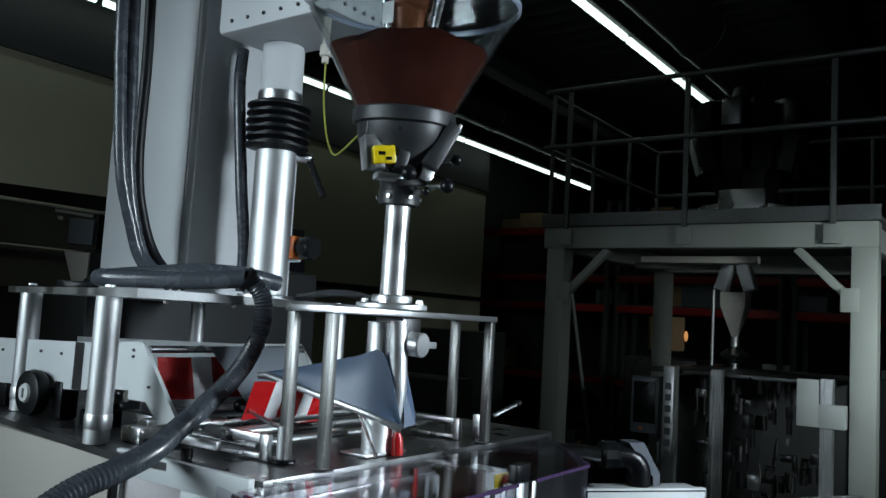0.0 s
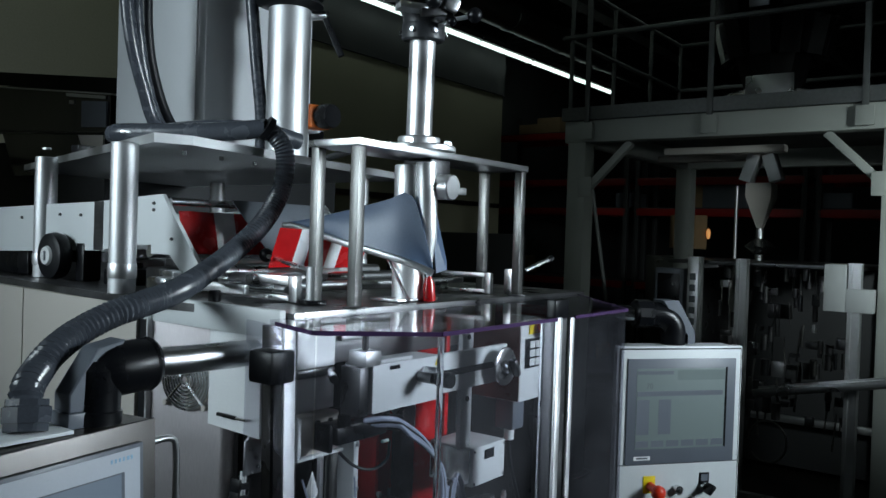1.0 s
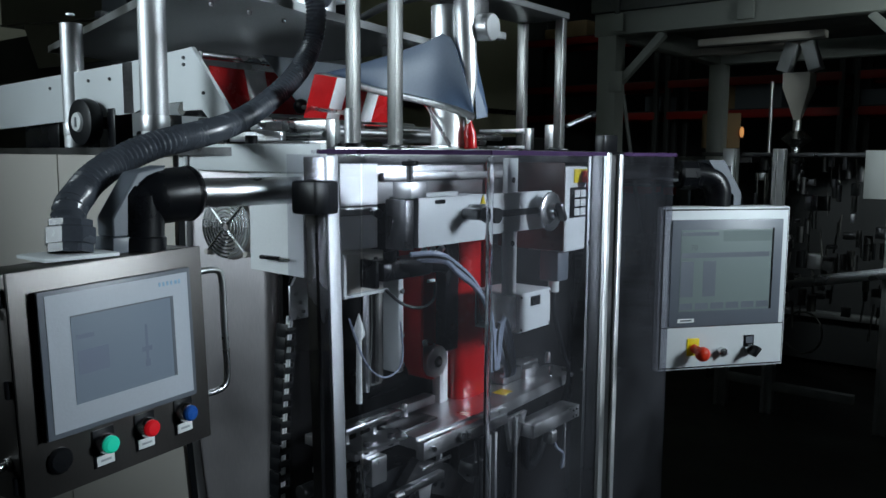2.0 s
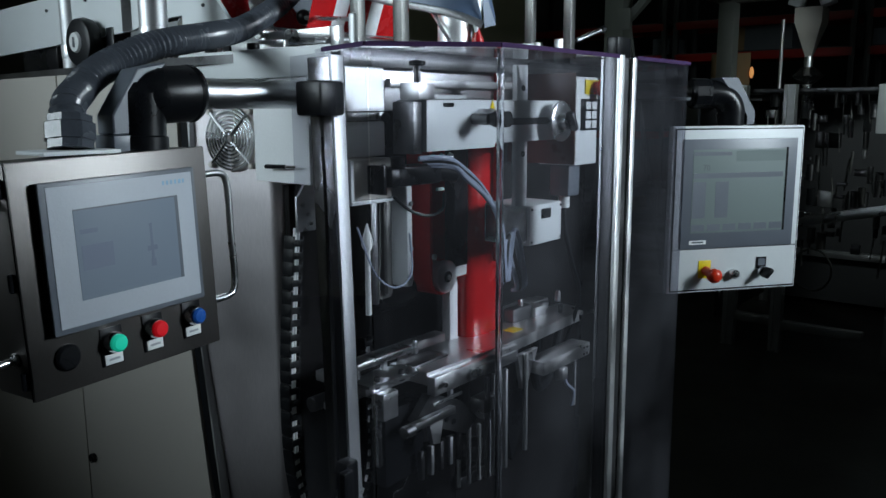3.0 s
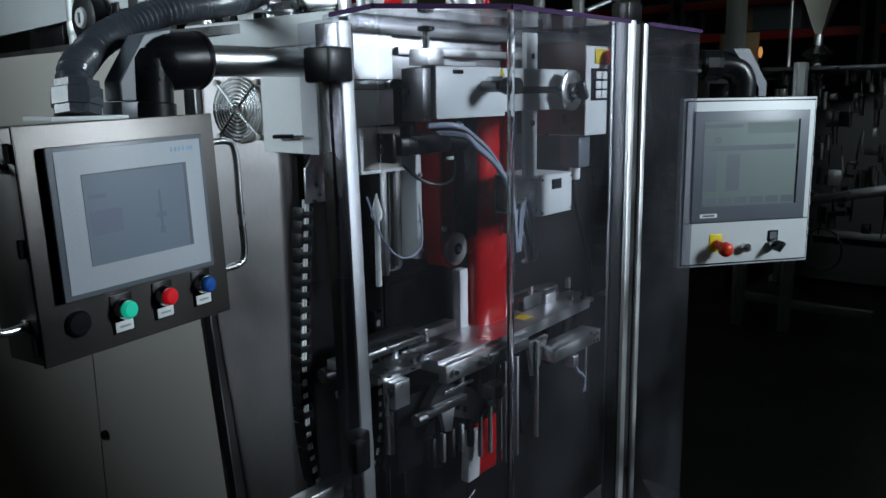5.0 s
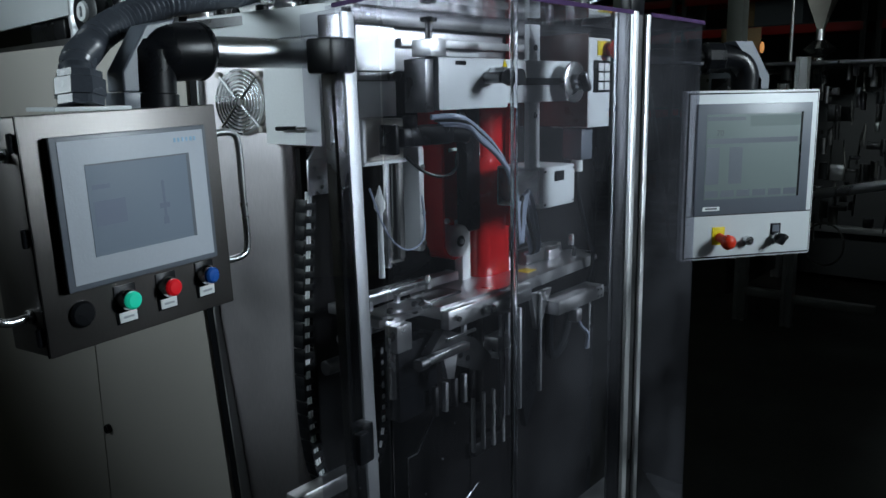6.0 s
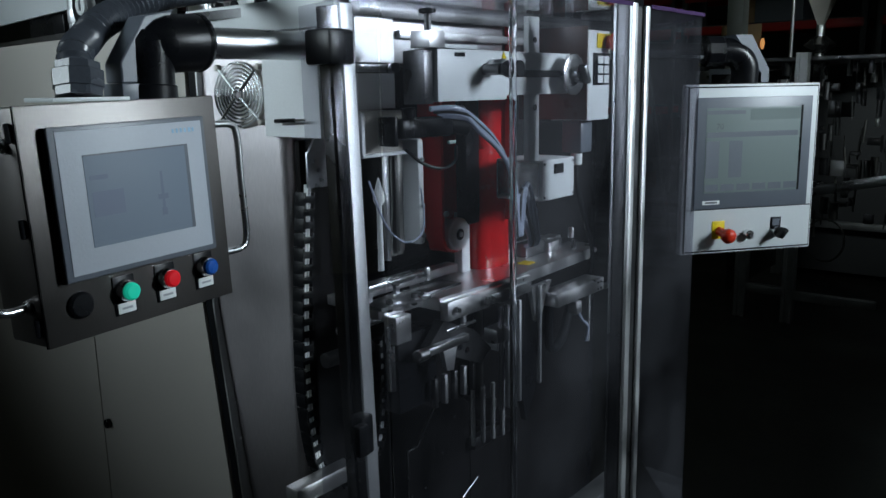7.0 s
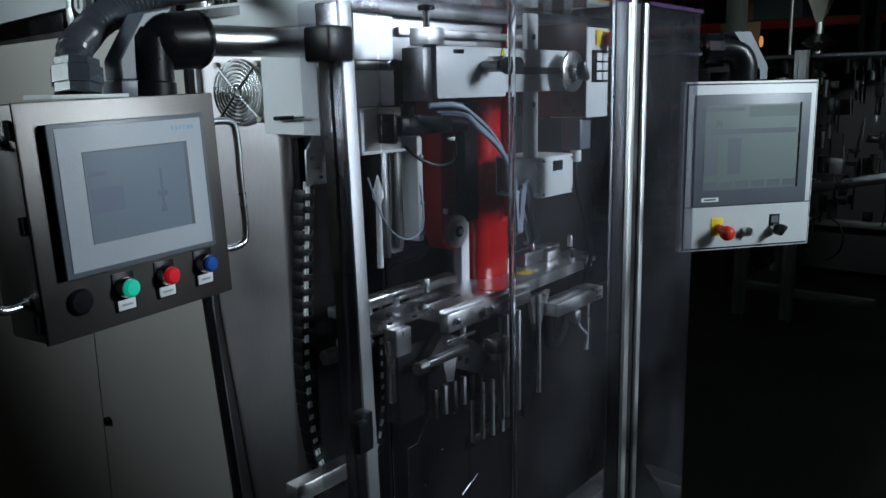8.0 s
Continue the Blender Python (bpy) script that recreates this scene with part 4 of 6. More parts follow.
rarm = thing("terminal_arm", 0.16, 0.05, 1.752, "black elbow arm behind the white terminal", "support arm", frame_of=RF)
part("socket", cyl(B(), (0.20, 0.045, 1.752), (0.20, 0.045, 1.785), 0.036, 24), BLACK, rarm)
part("elbow", swept(B(), [(0.20, 0.045, 1.78), (0.198, 0.045, 1.80), (0.182, 0.047, 1.825), (0.15, 0.05, 1.838), (0.10, 0.055, 1.84)], 0.037, 18, 0.006), BLACK, rarm)
part("joint_ring", cyl(B(), (0.13, 0.052, 1.84), (0.075, 0.057, 1.84), 0.042, 10, 0.006), BLACK, rarm)
part("cover", prism(B(), [(0.235, 1.755), (0.258, 1.755), (0.258, 1.79), (0.20, 1.882), (0.15, 1.882), (0.235, 1.78)], 1, 0.02, 0.08), GREY_PLASTIC, rarm)
part("pipe", cyl(B(), (0.08, 0.056, 1.84), (-0.22, 0.20, 1.85), 0.022, 24), POLISHED, rarm)

# ---- top plate on its legs ----
top = thing("top_plate", 0.4, 1.1, 1.902, "thick aluminium top plate on round steel legs", "platform plate")
part("plate", prism(B(), [(-0.125, 0.45), (0.24, 1.75), (1.0, 1.9), (0.92, 0.62), (0.30, 0.50), (-0.05, 0.42)], 2, 2.222, 2.242), ALU, top, "bright milled aluminium plate")
for x, y in ((-0.140, 0.53), (-0.015, 1.10), (0.80, 0.72), (0.85, 1.5)):
    bm = cyl(B(), (x, y, 1.903), (x, y, 2.222), 0.028, 28)
    part("leg", bm, SATIN, top)
    part("leg_collar", turned(B(), (x, y, 1.935), (x, y, 1.967), [(0, 0.0285), (0.1, 0.0296), (0.9, 0.0296), (1, 0.0285)], 24), ALU, top)
    bolt(top, (x, y, 2.2425), (x, y, 2.248), 0.011, ALU, "screw_cap")
part("stop_block", box(B(), 0.05, 0.14, 1.06, 1.10, 2.2425, 2.262, 0.003), BLACK, top)
for k in range(4):
    bolt(top, (0.02 + 0.12 * k, 0.55 + 0.02 * k, 2.2215), (0.02 + 0.12 * k, 0.55 + 0.02 * k, 2.212), 0.006)

# ---- column cabinet and lift tube ----
column = thing("column_cabinet", 0.6, 1.2, 2.243, "tall pale grey column cabinet on the top plate", "column")
part("body", box(B(), 0.42, 0.86, 1.02, 1.50, 2.243, 4.2, 0.006), COL_GREY, column)
part("door_sheet", box(B(), 0.4155, 0.4198, 1.06, 1.49, 2.26, 4.19, 0.003), COL_GREY, column)

sw2 = thing("main_switch", 0.78, 0.96, 2.37, "orange and black rotary main switch on the column", "switch")
part("box", box(B(), 0.74, 0.86, 0.965, 1.015, 2.385, 2.475, 0.005), COL_GREY, sw2)
part("orange_collar", box(B(), 0.755, 0.845, 0.905, 0.965, 2.392, 2.468, 0.006), ORANGE, sw2, "orange collar")
part("knob", turned(B(), (0.80, 0.905, 2.43), (0.80, 0.85, 2.43), [(0, 0.038), (0.3, 0.042), (0.7, 0.042), (1, 0.038)], 16), BLACK, sw2, "black rotary knob")

lift = thing("lift_tube", 0.535, 0.775, 2.243, "bright steel lift tube with a black rubber bellows", "lift column")
lx, ly = 0.532, 0.775
part("flange", cyl(B(), (lx, ly, 2.2425), (lx, ly, 2.256), 0.085, 32), ALU, lift)
part("tube", cyl(B(), (lx, ly, 2.256), (lx, ly, 2.70), 0.062, 40), SATIN, lift, "satin steel tube")
prof = [(0, 0.060)]
for k in range(6):
    s = 0.03 + k * 0.16
    prof += [(s, 0.070), (s + 0.05, 0.098), (s + 0.09, 0.098), (s + 0.14, 0.070)]
part("bellows", turned(B(), (lx, ly, 2.70), (lx, ly, 2.855), prof + [(1, 0.06)], 36), RUBBER, lift, "black rubber bellows")
part("band", cyl(B(), (lx, ly, 2.855), (lx, ly, 2.885), 0.068, 32), STEEL, lift)
part("upper_sleeve", cyl(B(), (lx, ly, 2.885), (lx, ly, 3.035), 0.064, 32), COL_GREY, lift)
head = thing("drive_head", 0.5, 0.75, 3.035, "pale grey drive head housing on the lift tube", "housing")
part("shell", box(B(), 0.36, 0.62, 0.42, 0.89, 3.036, 3.35, 0.02), COL_GREY, head)
for k in range(6):
    bolt(head, (0.38 + 0.04 * k, 0.4198, 3.07), (0.38 + 0.04 * k, 0.414, 3.07), 0.006, DARK_STEEL)
    bolt(head, (0.3598, 0.47 + 0.07 * k, 3.07), (0.354, 0.47 + 0.07 * k, 3.07), 0.006, DARK_STEEL)
part("clamp_lever", cyl(B(), (0.60, 0.70, 2.69), (0.63, 0.655, 2.57), 0.010, 10), BLACK, lift)
part("lever_boss", cyl(B(), (0.585, 0.74, 2.69), (0.605, 0.69, 2.69), 0.014, 12), STEEL, lift)

cables = thing("cable_bundle", 0.26, 1.05, 2.27, "bundle of thick dark hoses hanging before the column", "cables")
for pts, r, material in (
        ([(0.10, 1.06, 4.0), (0.145, 1.06, 3.10), (0.163, 1.06, 2.85), (0.192, 1.06, 2.60), (0.241, 1.06, 2.44), (0.282, 1.05, 2.335), (0.33, 0.97, 2.265)], 0.0185, HOSE),
        ([(0.16, 1.07, 4.0), (0.192, 1.07, 3.12), (0.207, 1.07, 2.862), (0.222, 1.07, 2.624), (0.258, 1.07, 2.45), (0.30, 1.05, 2.335), (0.35, 0.96, 2.265)], 0.0175, HOSE),
        ([(0.225, 1.09, 4.0), (0.258, 1.09, 3.139), (0.264, 1.09, 2.927), (0.265, 1.09, 2.646), (0.296, 1.09, 2.478), (0.340, 1.06, 2.345), (0.38, 0.96, 2.265)], 0.0165, RUBBER)):
    part("hose", swept(B(), pts, r, 16, 0.02), material, cables)
part("rear_cable", swept(B(), [(0.50, 0.93, 3.04), (0.49, 0.92, 2.9), (0.51, 0.90, 2.6), (0.54, 0.90, 2.4), (0.56, 0.92, 2.262)], 0.019, 12, 0.02), HOSE, cables)

# ---- stand over the forming tube ----
stand = thing("tube_stand", 0.3, 0.06, 1.9055, "square steel leg stand with a flat top over the forming tube", "stand")
part("top_plate", box(B(), 0.012, 0.632, 0.0, 0.135, 2.2135, 2.2275, 0.0012), STEEL, stand)
for x, y in ((0.026, 0.014), (0.026, 0.121), (0.618, 0.014), (0.618, 0.121)):
    part("leg", box(B(), x - 0.0105, x + 0.0105, y - 0.0105, y + 0.0105, 1.906, 2.213, 0.0016), STAND_STEEL, stand)
    part("leg_foot", cyl(B(), (x, y, 1.9035), (x, y, 1.9085), 0.024, 20), DARK_STEEL, stand)

# feed tube and hopper lean a little together
AX0, AX1 = Vector((0.283, 0.074, 2.27)), Vector((0.244, 0.036, 2.93))


def axis(z):
    return AX0.lerp(AX1, (z - 2.27) / 0.66)


def lathe(z0, z1, prof, n=40):
    return turned(B(), axis(z0), axis(z1), prof, n)


feed = thing("feed_tube", 0.283, 0.074, 2.2285, "bright steel feed tube clamped on a bolted flange", "tube")
part("flange", cyl(B(), (0.283, 0.074, 2.2285), (0.283, 0.074, 2.243), 0.082, 40, 0.003), ALU, feed, "white bolted flange")
part("boss", cyl(B(), (0.283, 0.074, 2.243), (0.283, 0.074, 2.262), 0.047, 32, 0.003), ALU, feed)
for k in range(4):
    a = radians(20 + 90 * k)
    x, y = 0.283 + 0.066 * math.cos(a), 0.074 + 0.066 * math.sin(a)
    bolt(feed, (x, y, 2.243), (x, y, 2.254), 0.009)
part("tube", lathe(2.255, 2.482, [(0, 0.0285), (1, 0.0285)], 36), ALU, feed)
part("clamp_body", box(B(), 0.262, 0.33, 0.02, 0.10, 2.175, 2.2125, 0.003), DARK_STEEL, feed)
part("clamp_knob", turned(B(), (0.296, 0.052, 2.155), (0.300, -0.012, 2.152), [(0, 0.019), (0.35, 0.019), (0.38, 0.028), (0.96, 0.028), (1, 0.026)], 32), ALU, feed, "round aluminium clamp knob")
part("clamp_bar", box(B(), 0.33, 0.41, 0.03, 0.05, 2.142, 2.158, 0.002), ALU, feed)

hopper = thing("powder_hopper", 0.27, 0.06, 2.47, "clear conical powder hopper with a grey discharge collar", "hopper")
cone = part("cone", turned(B(), axis(2.672), axis(3.25), [(0, 0.113), (0.02, 0.115), (0.435, 0.246), (0.455, 0.250), (0.50, 0.250), (1.0, 0.235), (1.0, 0.230), (0.50, 0.245), (0.455, 0.245), (0.43, 0.242), (0.02, 0.112), (0, 0.110)], 64, caps=False), HOPPER_CLEAR, hopper, "clear moulded plastic cone")
cone.visible_shadow = False
part("rim", turned(B(), axis(2.925), axis(2.94), [(0, 0.2465), (0.2, 0.2525), (0.8, 0.2525), (1, 0.249)], 64, caps=False), CLEAR_TUBE, hopper, "thick clear rim")
part("ring", lathe(2.648, 2.682, [(0, 0.112), (0.1, 0.119), (0.9, 0.119), (1, 0.116)], 48), COLLAR, hopper, "grey clamp ring")
part("collar", lathe(2.502, 2.648, [(0, 0.044), (0.12, 0.046), (0.75, 0.104), (1, 0.108)], 36), COLLAR, hopper, "dark cast discharge collar")
part("neck", lathe(2.468, 2.504, [(0, 0.043), (0.1, 0.047), (0.9, 0.047), (1, 0.045)], 36), COLLAR, hopper)
for k in range(6):
    a = radians(60 * k + 10)
    c = axis(2.484)
    d = Vector((math.cos(a), math.sin(a), 0))
    bolt(hopper, c + d * 0.0465, c + d * 0.052, 0.006)
# inside: powder, agitator and cup
bm = B()
rings = []
for s, r in ((2.676, 0.107), (2.74, 0.137), (2.80, 0.168), (2.826, 0.183)):
    rings.append(ring(bm, axis(s), Vector((1, 0, 0)), Vector((0, 1, 0)), r, 40))
for s, r in ((2.842, 0.15), (2.856, 0.09), (2.85, 0.03)):
    rings.append(ring(bm, axis(s), Vector((1, 0, 0)), Vector((0, 1, 0)), r, 40))
for a, b in zip(rings, rings[1:]):
    bridge(bm, a, b)
bm.faces.new(rings[0]), bm.faces.new(rings[-1])
for v in bm.verts:
    if v.co.z > 2.82:
        v.co.z += 0.012 * noise.noise(v.co * 14) + 0.022 * noise.noise(v.co * 5) - 0.012
solid("powder_heap", bm, POWDER, "heap of dark brown cocoa powder in the hopper", "powder")
agit = thing("agitator", 0.245, 0.04, 2.83, "amber cup and steel rods above the powder", "agitator")
c = axis(2.93)
part("cup", turned(B(), c + Vector((0.01, 0.02, -0.09)), c + Vector((0.01, 0.02, 0.10)), [(0, 0.045), (0.4, 0.048), (0.45, 0.055), (0.8, 0.055), (0.85, 0.06), (1, 0.06)], 32), BROWN, agit, "amber glazed cup")
for dx, dy in ((0.07, -0.02), (0.03, -0.04), (-0.06, 0.03)):
    part("rod", cyl(B(), c + Vector((dx * 0.7, dy * 0.7, -0.11)), c + Vector((dx * 1.9, dy * 1.9, 0.30)), 0.009, 12), POLISHED, agit)
part("tag", box(B(), c.x - 0.085, c.x - 0.082, c.y - 0.015, c.y + 0.015, c.z - 0.07, c.z - 0.02, 0.001), LABEL, agit)

# clamps, sensor and knobs on the collar: seen from the front
fwd, side = Vector((-0.55, -0.835, 0)), Vector((0.835, -0.55, 0))
cc = axis(2.58)


def at(s, f, z):
    return cc + side * s + fwd * f + Vector((0, 0, z - 2.58))


def slab(s0, s1, f0, f1, z0, z1, r=0.003, tilt=0):
    rot = Matrix((side, -fwd, (0, 0, 1))).transposed().to_4x4()
    m = Matrix.Translation(cc - Vector((0, 0, 2.58))) @ rot @ Matrix.Translation(((s0 + s1) / 2, -(f0 + f1) / 2, (z0 + z1) / 2)) @ Matrix.Rotation(radians(tilt), 4, "Y")
    return box(B(), -(s1 - s0) / 2, (s1 - s0) / 2, -(f1 - f0) / 2, (f1 - f0) / 2, -(z1 - z0) / 2, (z1 - z0) / 2, r, m)


sensor = thing("sensor_unit", cc.x, cc.y, 2.54, "yellow safety sensor on a grey bracket at the collar", "sensor")
part("bracket", slab(-0.105, -0.055, 0.02, 0.07, 2.535, 2.61, 0.003, -8), CAST, sensor)
part("yellow_case", slab(-0.088, -0.040, 0.07, 0.085, 2.545, 2.585, 0.003, -8), YELLOW, sensor, "yellow sensor case")
part("mark", slab(-0.08, -0.065, 0.085, 0.0865, 2.562, 2.570, 0, -8), BLACK, sensor)
part("mark", slab(-0.062, -0.050, 0.085, 0.0865, 2.553, 2.560, 0, -8), BLACK, sensor)
part("arm", slab(-0.035, -0.005, 0.05, 0.085, 2.535, 2.62, 0.006, 12), COLLAR, sensor)
part("plate", slab(-0.10, -0.055, 0.0, 0.05, 2.615, 2.665, 0.003), ALU, sensor)
part("lower_plate", slab(-0.075, 0.0, 0.03, 0.07, 2.515, 2.528, 0.002), ALU, sensor)
clampset = thing("clamp_lever_set", cc.x, cc.y, 2.49, "grey clamp arms with black ball knobs on the collar", "clamp")
part("arm", slab(0.045, 0.085, 0.06, 0.10, 2.54, 2.66, 0.008, 28), COLLAR, clampset, "broad grey clamp arm")
part("arm_edge", slab(0.075, 0.083, 0.058, 0.099, 2.545, 2.658, 0.002, 28), CAST, clampset)
part("link", slab(0.02, 0.05, 0.055, 0.085, 2.515, 2.545, 0.003, 20), CAST, clampset)
part("link", slab(-0.03, 0.04, 0.06, 0.075, 2.505, 2.52, 0.002, -6), DARK_STEEL, clampset)
for s, f, z, r in ((-0.012, 0.095, 2.528, 0.017), (0.078, 0.10, 2.508, 0.016), (0.108, 0.07, 2.575, 0.013), (-0.035, 0.09, 2.625, 0.014), (0.035, 0.08, 2.495, 0.010)):
    p = at(s, f, z)
    part("ball_knob", turned(B(), p - Vector((0, 0, r)), p + Vector((0, 0, r)), [(0.5 - 0.5 * math.cos(math.pi * k / 10), max(0.001, r * math.sin(math.pi * k / 10))) for k in range(11)], 20), BLACK, clampset, "black ball knob")
    part("stem", cyl(B(), p, p - fwd * 0.06 - side * s * 0.4, 0.005, 10), POLISHED, clampset)
wire = B()
swept(wire, [(0.40, 0.46, 3.03), (0.398, 0.455, 2.92), (0.385, 0.44, 2.80), (0.36, 0.40, 2.70), (0.31, 0.33, 2.63), (0.26, 0.26, 2.60), (0.225, 0.19, 2.61), (0.215, 0.13, 2.645), (0.215, 0.11, 2.655)], 0.0026, 8, 0.012)
solid("earth_wire", wire, CABLE_YG, "thin yellow-green earth wire in a slack loop", "wire")
gl = B()
cyl(gl, (0.40, 0.46, 2.90), (0.40, 0.46, 3.035), 0.010, 12)
cyl(gl, (0.40, 0.46, 2.92), (0.40, 0.46, 2.95), 0.016, 12)
solid("cable_gland", gl, CAB_GREY, "grey cable gland below the drive head", "gland")
hang = B()
swept(hang, [(0.58, 0.68, 2.256), (0.48, 0.46, 2.268), (0.41, 0.29, 2.262), (0.345, 0.15, 2.240)], 0.010, 10, 0.02)
solid("slack_cable", hang, RUBBER, "dark slack cable across the plate", "cable")

# ---- forming shoulder and film ----
form = thing("forming_shoulder", 0.28, 0.1, 1.905, "blue-grey forming shoulder around the bright forming tube", "forming shoulder")
part("tube", cyl(B(), (0.278, 0.088, 1.906), (0.274, 0.086, 2.20), 0.036, 36), BRIGHT_SHEET, form, "bright forming tube")
part("film_flap", turned(B(), (0.282, 0.036, 1.955), (0.266, 0.038, 2.205), [(0, 0.003), (0.12, 0.010), (0.35, 0.021), (0.45, 0.0225), (1, 0.0225)], 28), BRIGHT_SHEET, form, "bright pointed inner tube")
part("film_tip", turned(B(), (0.290, 0.036, 1.905), (0.284, 0.036, 1.975), [(0, 0.014), (0.5, 0.013), (0.8, 0.005), (1, 0.002)], 20), RED_FILM, form, "red film running into the table")
part("foot", box(B(), 0.20, 0.34, 0.05, 0.13, 1.903, 1.910, 0.002), STEEL, form)


def sheet(name, pts, thick, material, parent, label=""):
    """A bent sheet of two triangles or more, with thickness."""
    bm = B()
    vs = [bm.verts.new(p) for p in pts]
    for i in range(1, len(vs) - 1):
        bm.faces.new((vs[0], vs[i], vs[i + 1]))
    bmesh.ops.recalc_face_normals(bm, faces=bm.faces)
    bmesh.ops.solidify(bm, geom=bm.faces[:], thickness=thick)
    return part(name, bm, material, parent, label)


# the wing: a curved sheet rising to the tube, ruled between its rim and the tube
bm = B()
low_edge = [(0.150, 0.33, 2.060), (0.180, 0.265, 2.040), (0.203, 0.20, 2.022), (0.215, 0.115, 2.004), (0.232, 0.040, 1.985), (0.256, 0.0, 1.966)]
up_edge = [(0.155, 0.335, 2.068), (0.185, 0.27, 2.083), (0.208, 0.19, 2.102), (0.226, 0.11, 2.122), (0.238, 0.058, 2.136), (0.247, 0.03, 2.075), (0.256, 0.004, 1.985)]


def spaced(points, n):
    """n points at even steps along the smooth line through those given."""
    fine = smooth_path(points, 0.002)
    return [fine[round(i * (len(fine) - 1) / (n - 1))] for i in range(n)]


grid = []
for k in range(9):
    q = k / 8
    grid.append([bm.verts.new(a.lerp(b, q) + Vector((0.004, 0.004, 0.0)) * math.sin(math.pi * q)) for a, b in zip(spaced(low_edge, 22), spaced(up_edge, 22))])
for a, b in zip(grid, grid[1:]):
    for i in range(21):
        bm.faces.new((a[i], a[i + 1], b[i + 1], b[i]))
bmesh.ops.recalc_face_normals(bm, faces=bm.faces)
bmesh.ops.solidify(bm, geom=bm.faces[:], thickness=0.002)
part("wing", bm, SLATE, form, "blue-grey coated shoulder wing")
part("rim", swept(B(), [(0.14, 0.345, 2.058)] + low_edge, 0.008, 10, 0.02), CAST, form, "rounded grey rim")
sheet("wing", [(0.288, 0.03, 2.06), (0.300, 0.03, 2.085), (0.345, 0.035, 1.990), (0.325, 0.02, 1.972), (0.294, 0.025, 1.965)], 0.002, SLATE, form)
part("strut", cyl(B(), (0.24, 0.12, 2.0), (0.20, 0.02, 1.908), 0.004, 8), POLISHED, form)

unw = thing("film_guide_frame", 0.1, 0.9, 1.903, "pale grey side plates with rollers guiding the film", "film guide")
SIDE = [(1.70, 2.075), (0.83, 2.104), (0.562, 2.121), (0.41, 1.955), (0.475, 1.94), (0.53, 1.985), (0.60, 1.985), (0.60, 2.005), (0.73, 2.0), (0.80, 1.985), (1.70, 1.95)]
part("side_plate", prism(B(), SIDE, 0, -0.026, -0.016), WHITE, unw, "pale grey side plate")
part("side_plate", prism(B(), SIDE, 0, 0.48, 0.49), WHITE, unw)
part("slot_cover", box(B(), -0.0275, -0.0262, 0.80, 0.84, 1.985, 2.104, 0), DARK_STEEL, unw)
for y, z in ((0.59, 2.10), (0.59, 2.085), (0.90, 2.07), (1.0, 2.07), (0.70, 2.02), (0.52, 2.02), (1.2, 2.06)):
    bolt(unw, (-0.0262, y, z), (-0.031, y, z), 0.004, DARK_STEEL)
for y, z, r in ((0.545, 2.105, 0.009), (0.62, 1.99, 0.016), (0.36, 1.955, 0.014), (0.27, 1.945, 0.012), (0.45, 1.97, 0.010)):
    part("roller", cyl(B(), (-0.016, y, z), (0.48, y, z), r, 20), POLISHED, unw, "bright steel roller")
sheet("guide_sheet", [(0.119, 0.50, 2.115), (0.384, 0.50, 2.115), (0.40, 0.47, 2.031), (0.326, 0.45, 1.985), (0.20, 0.455, 1.990)], 0.002, SHOULDER_GREY, unw, "grey hanging guide sheet")

film = thing("film_web", 0.2, 0.5, 1.94, "red and white printed packaging film over the rollers", "film")


def web(p0, p1, width, start, bands):
    """A film strip from p0 to p1 (y, z), with bands (share, material) across its width."""
    x = start
    for share, material in bands:
        x1 = x + width * share
        bm = B()
        vs = [bm.verts.new((xx, yy, zz)) for xx, (yy, zz) in ((x, p0), (x1, p0), (x1, p1), (x, p1))]
        bm.faces.new(vs)
        bmesh.ops.subdivide_edges(bm, edges=bm.edges[:], cuts=5, use_grid_fill=True)
        for v in bm.verts:
            v.co.z += 0.003 * noise.noise(Vector((v.co.x * 14, v.co.y * 9, 3)))
        bmesh.ops.recalc_face_normals(bm, faces=bm.faces)
        bmesh.ops.solidify(bm, geom=bm.faces[:], thickness=0.0008)
        part("film_band", bm, material, film)
        x = x1


web((0.565, 2.085), (0.54, 1.985), 0.27, 0.02, ((0.36, RED_FILM), (0.22, WHITE_FILM), (0.42, RED_FILM)))
web((0.30, 1.965), (0.265, 2.052), 0.29, 0.06, ((0.22, RED_FILM), (0.13, WHITE_FILM), (0.22, RED_FILM), (0.13, WHITE_FILM), (0.3, RED_FILM)))

wheel = thing("hand_wheel", -0.04, 0.96, 1.91, "black rubber wheel with a white hub on the side plate", "wheel")
wc = Vector((-0.055, 0.97, 1.965))
part("tyre", turned(B(), wc + Vector((0.02, 0, 0)), wc - Vector((0.02, 0, 0)), [(0, 0.045), (0.1, 0.056), (0.5, 0.060), (0.9, 0.056), (1, 0.045)], 36), RUBBER, wheel, "black rubber tyre")
part("hub", turned(B(), wc - Vector((0.018, 0, 0)), wc - Vector((0.026, 0, 0)), [(0, 0.026), (1, 0.022)], 24), LABEL, wheel, "white hub disc")
part("hub_mark", box(B(), wc.x - 0.0275, wc.x - 0.026, wc.y - 0.004, wc.y + 0.004, wc.z - 0.012, wc.z + 0.012, 0), BAR_GREY, wheel)
part("axle", cyl(B(), wc + Vector((0.02, 0, 0)), wc + Vector((0.10, -0.02, 0)), 0.016, 16), BLACK, wheel)
part("fork", box(B(), -0.03, 0.02, 0.88, 0.92, 1.904, 2.0, 0.006), BLACK, wheel)
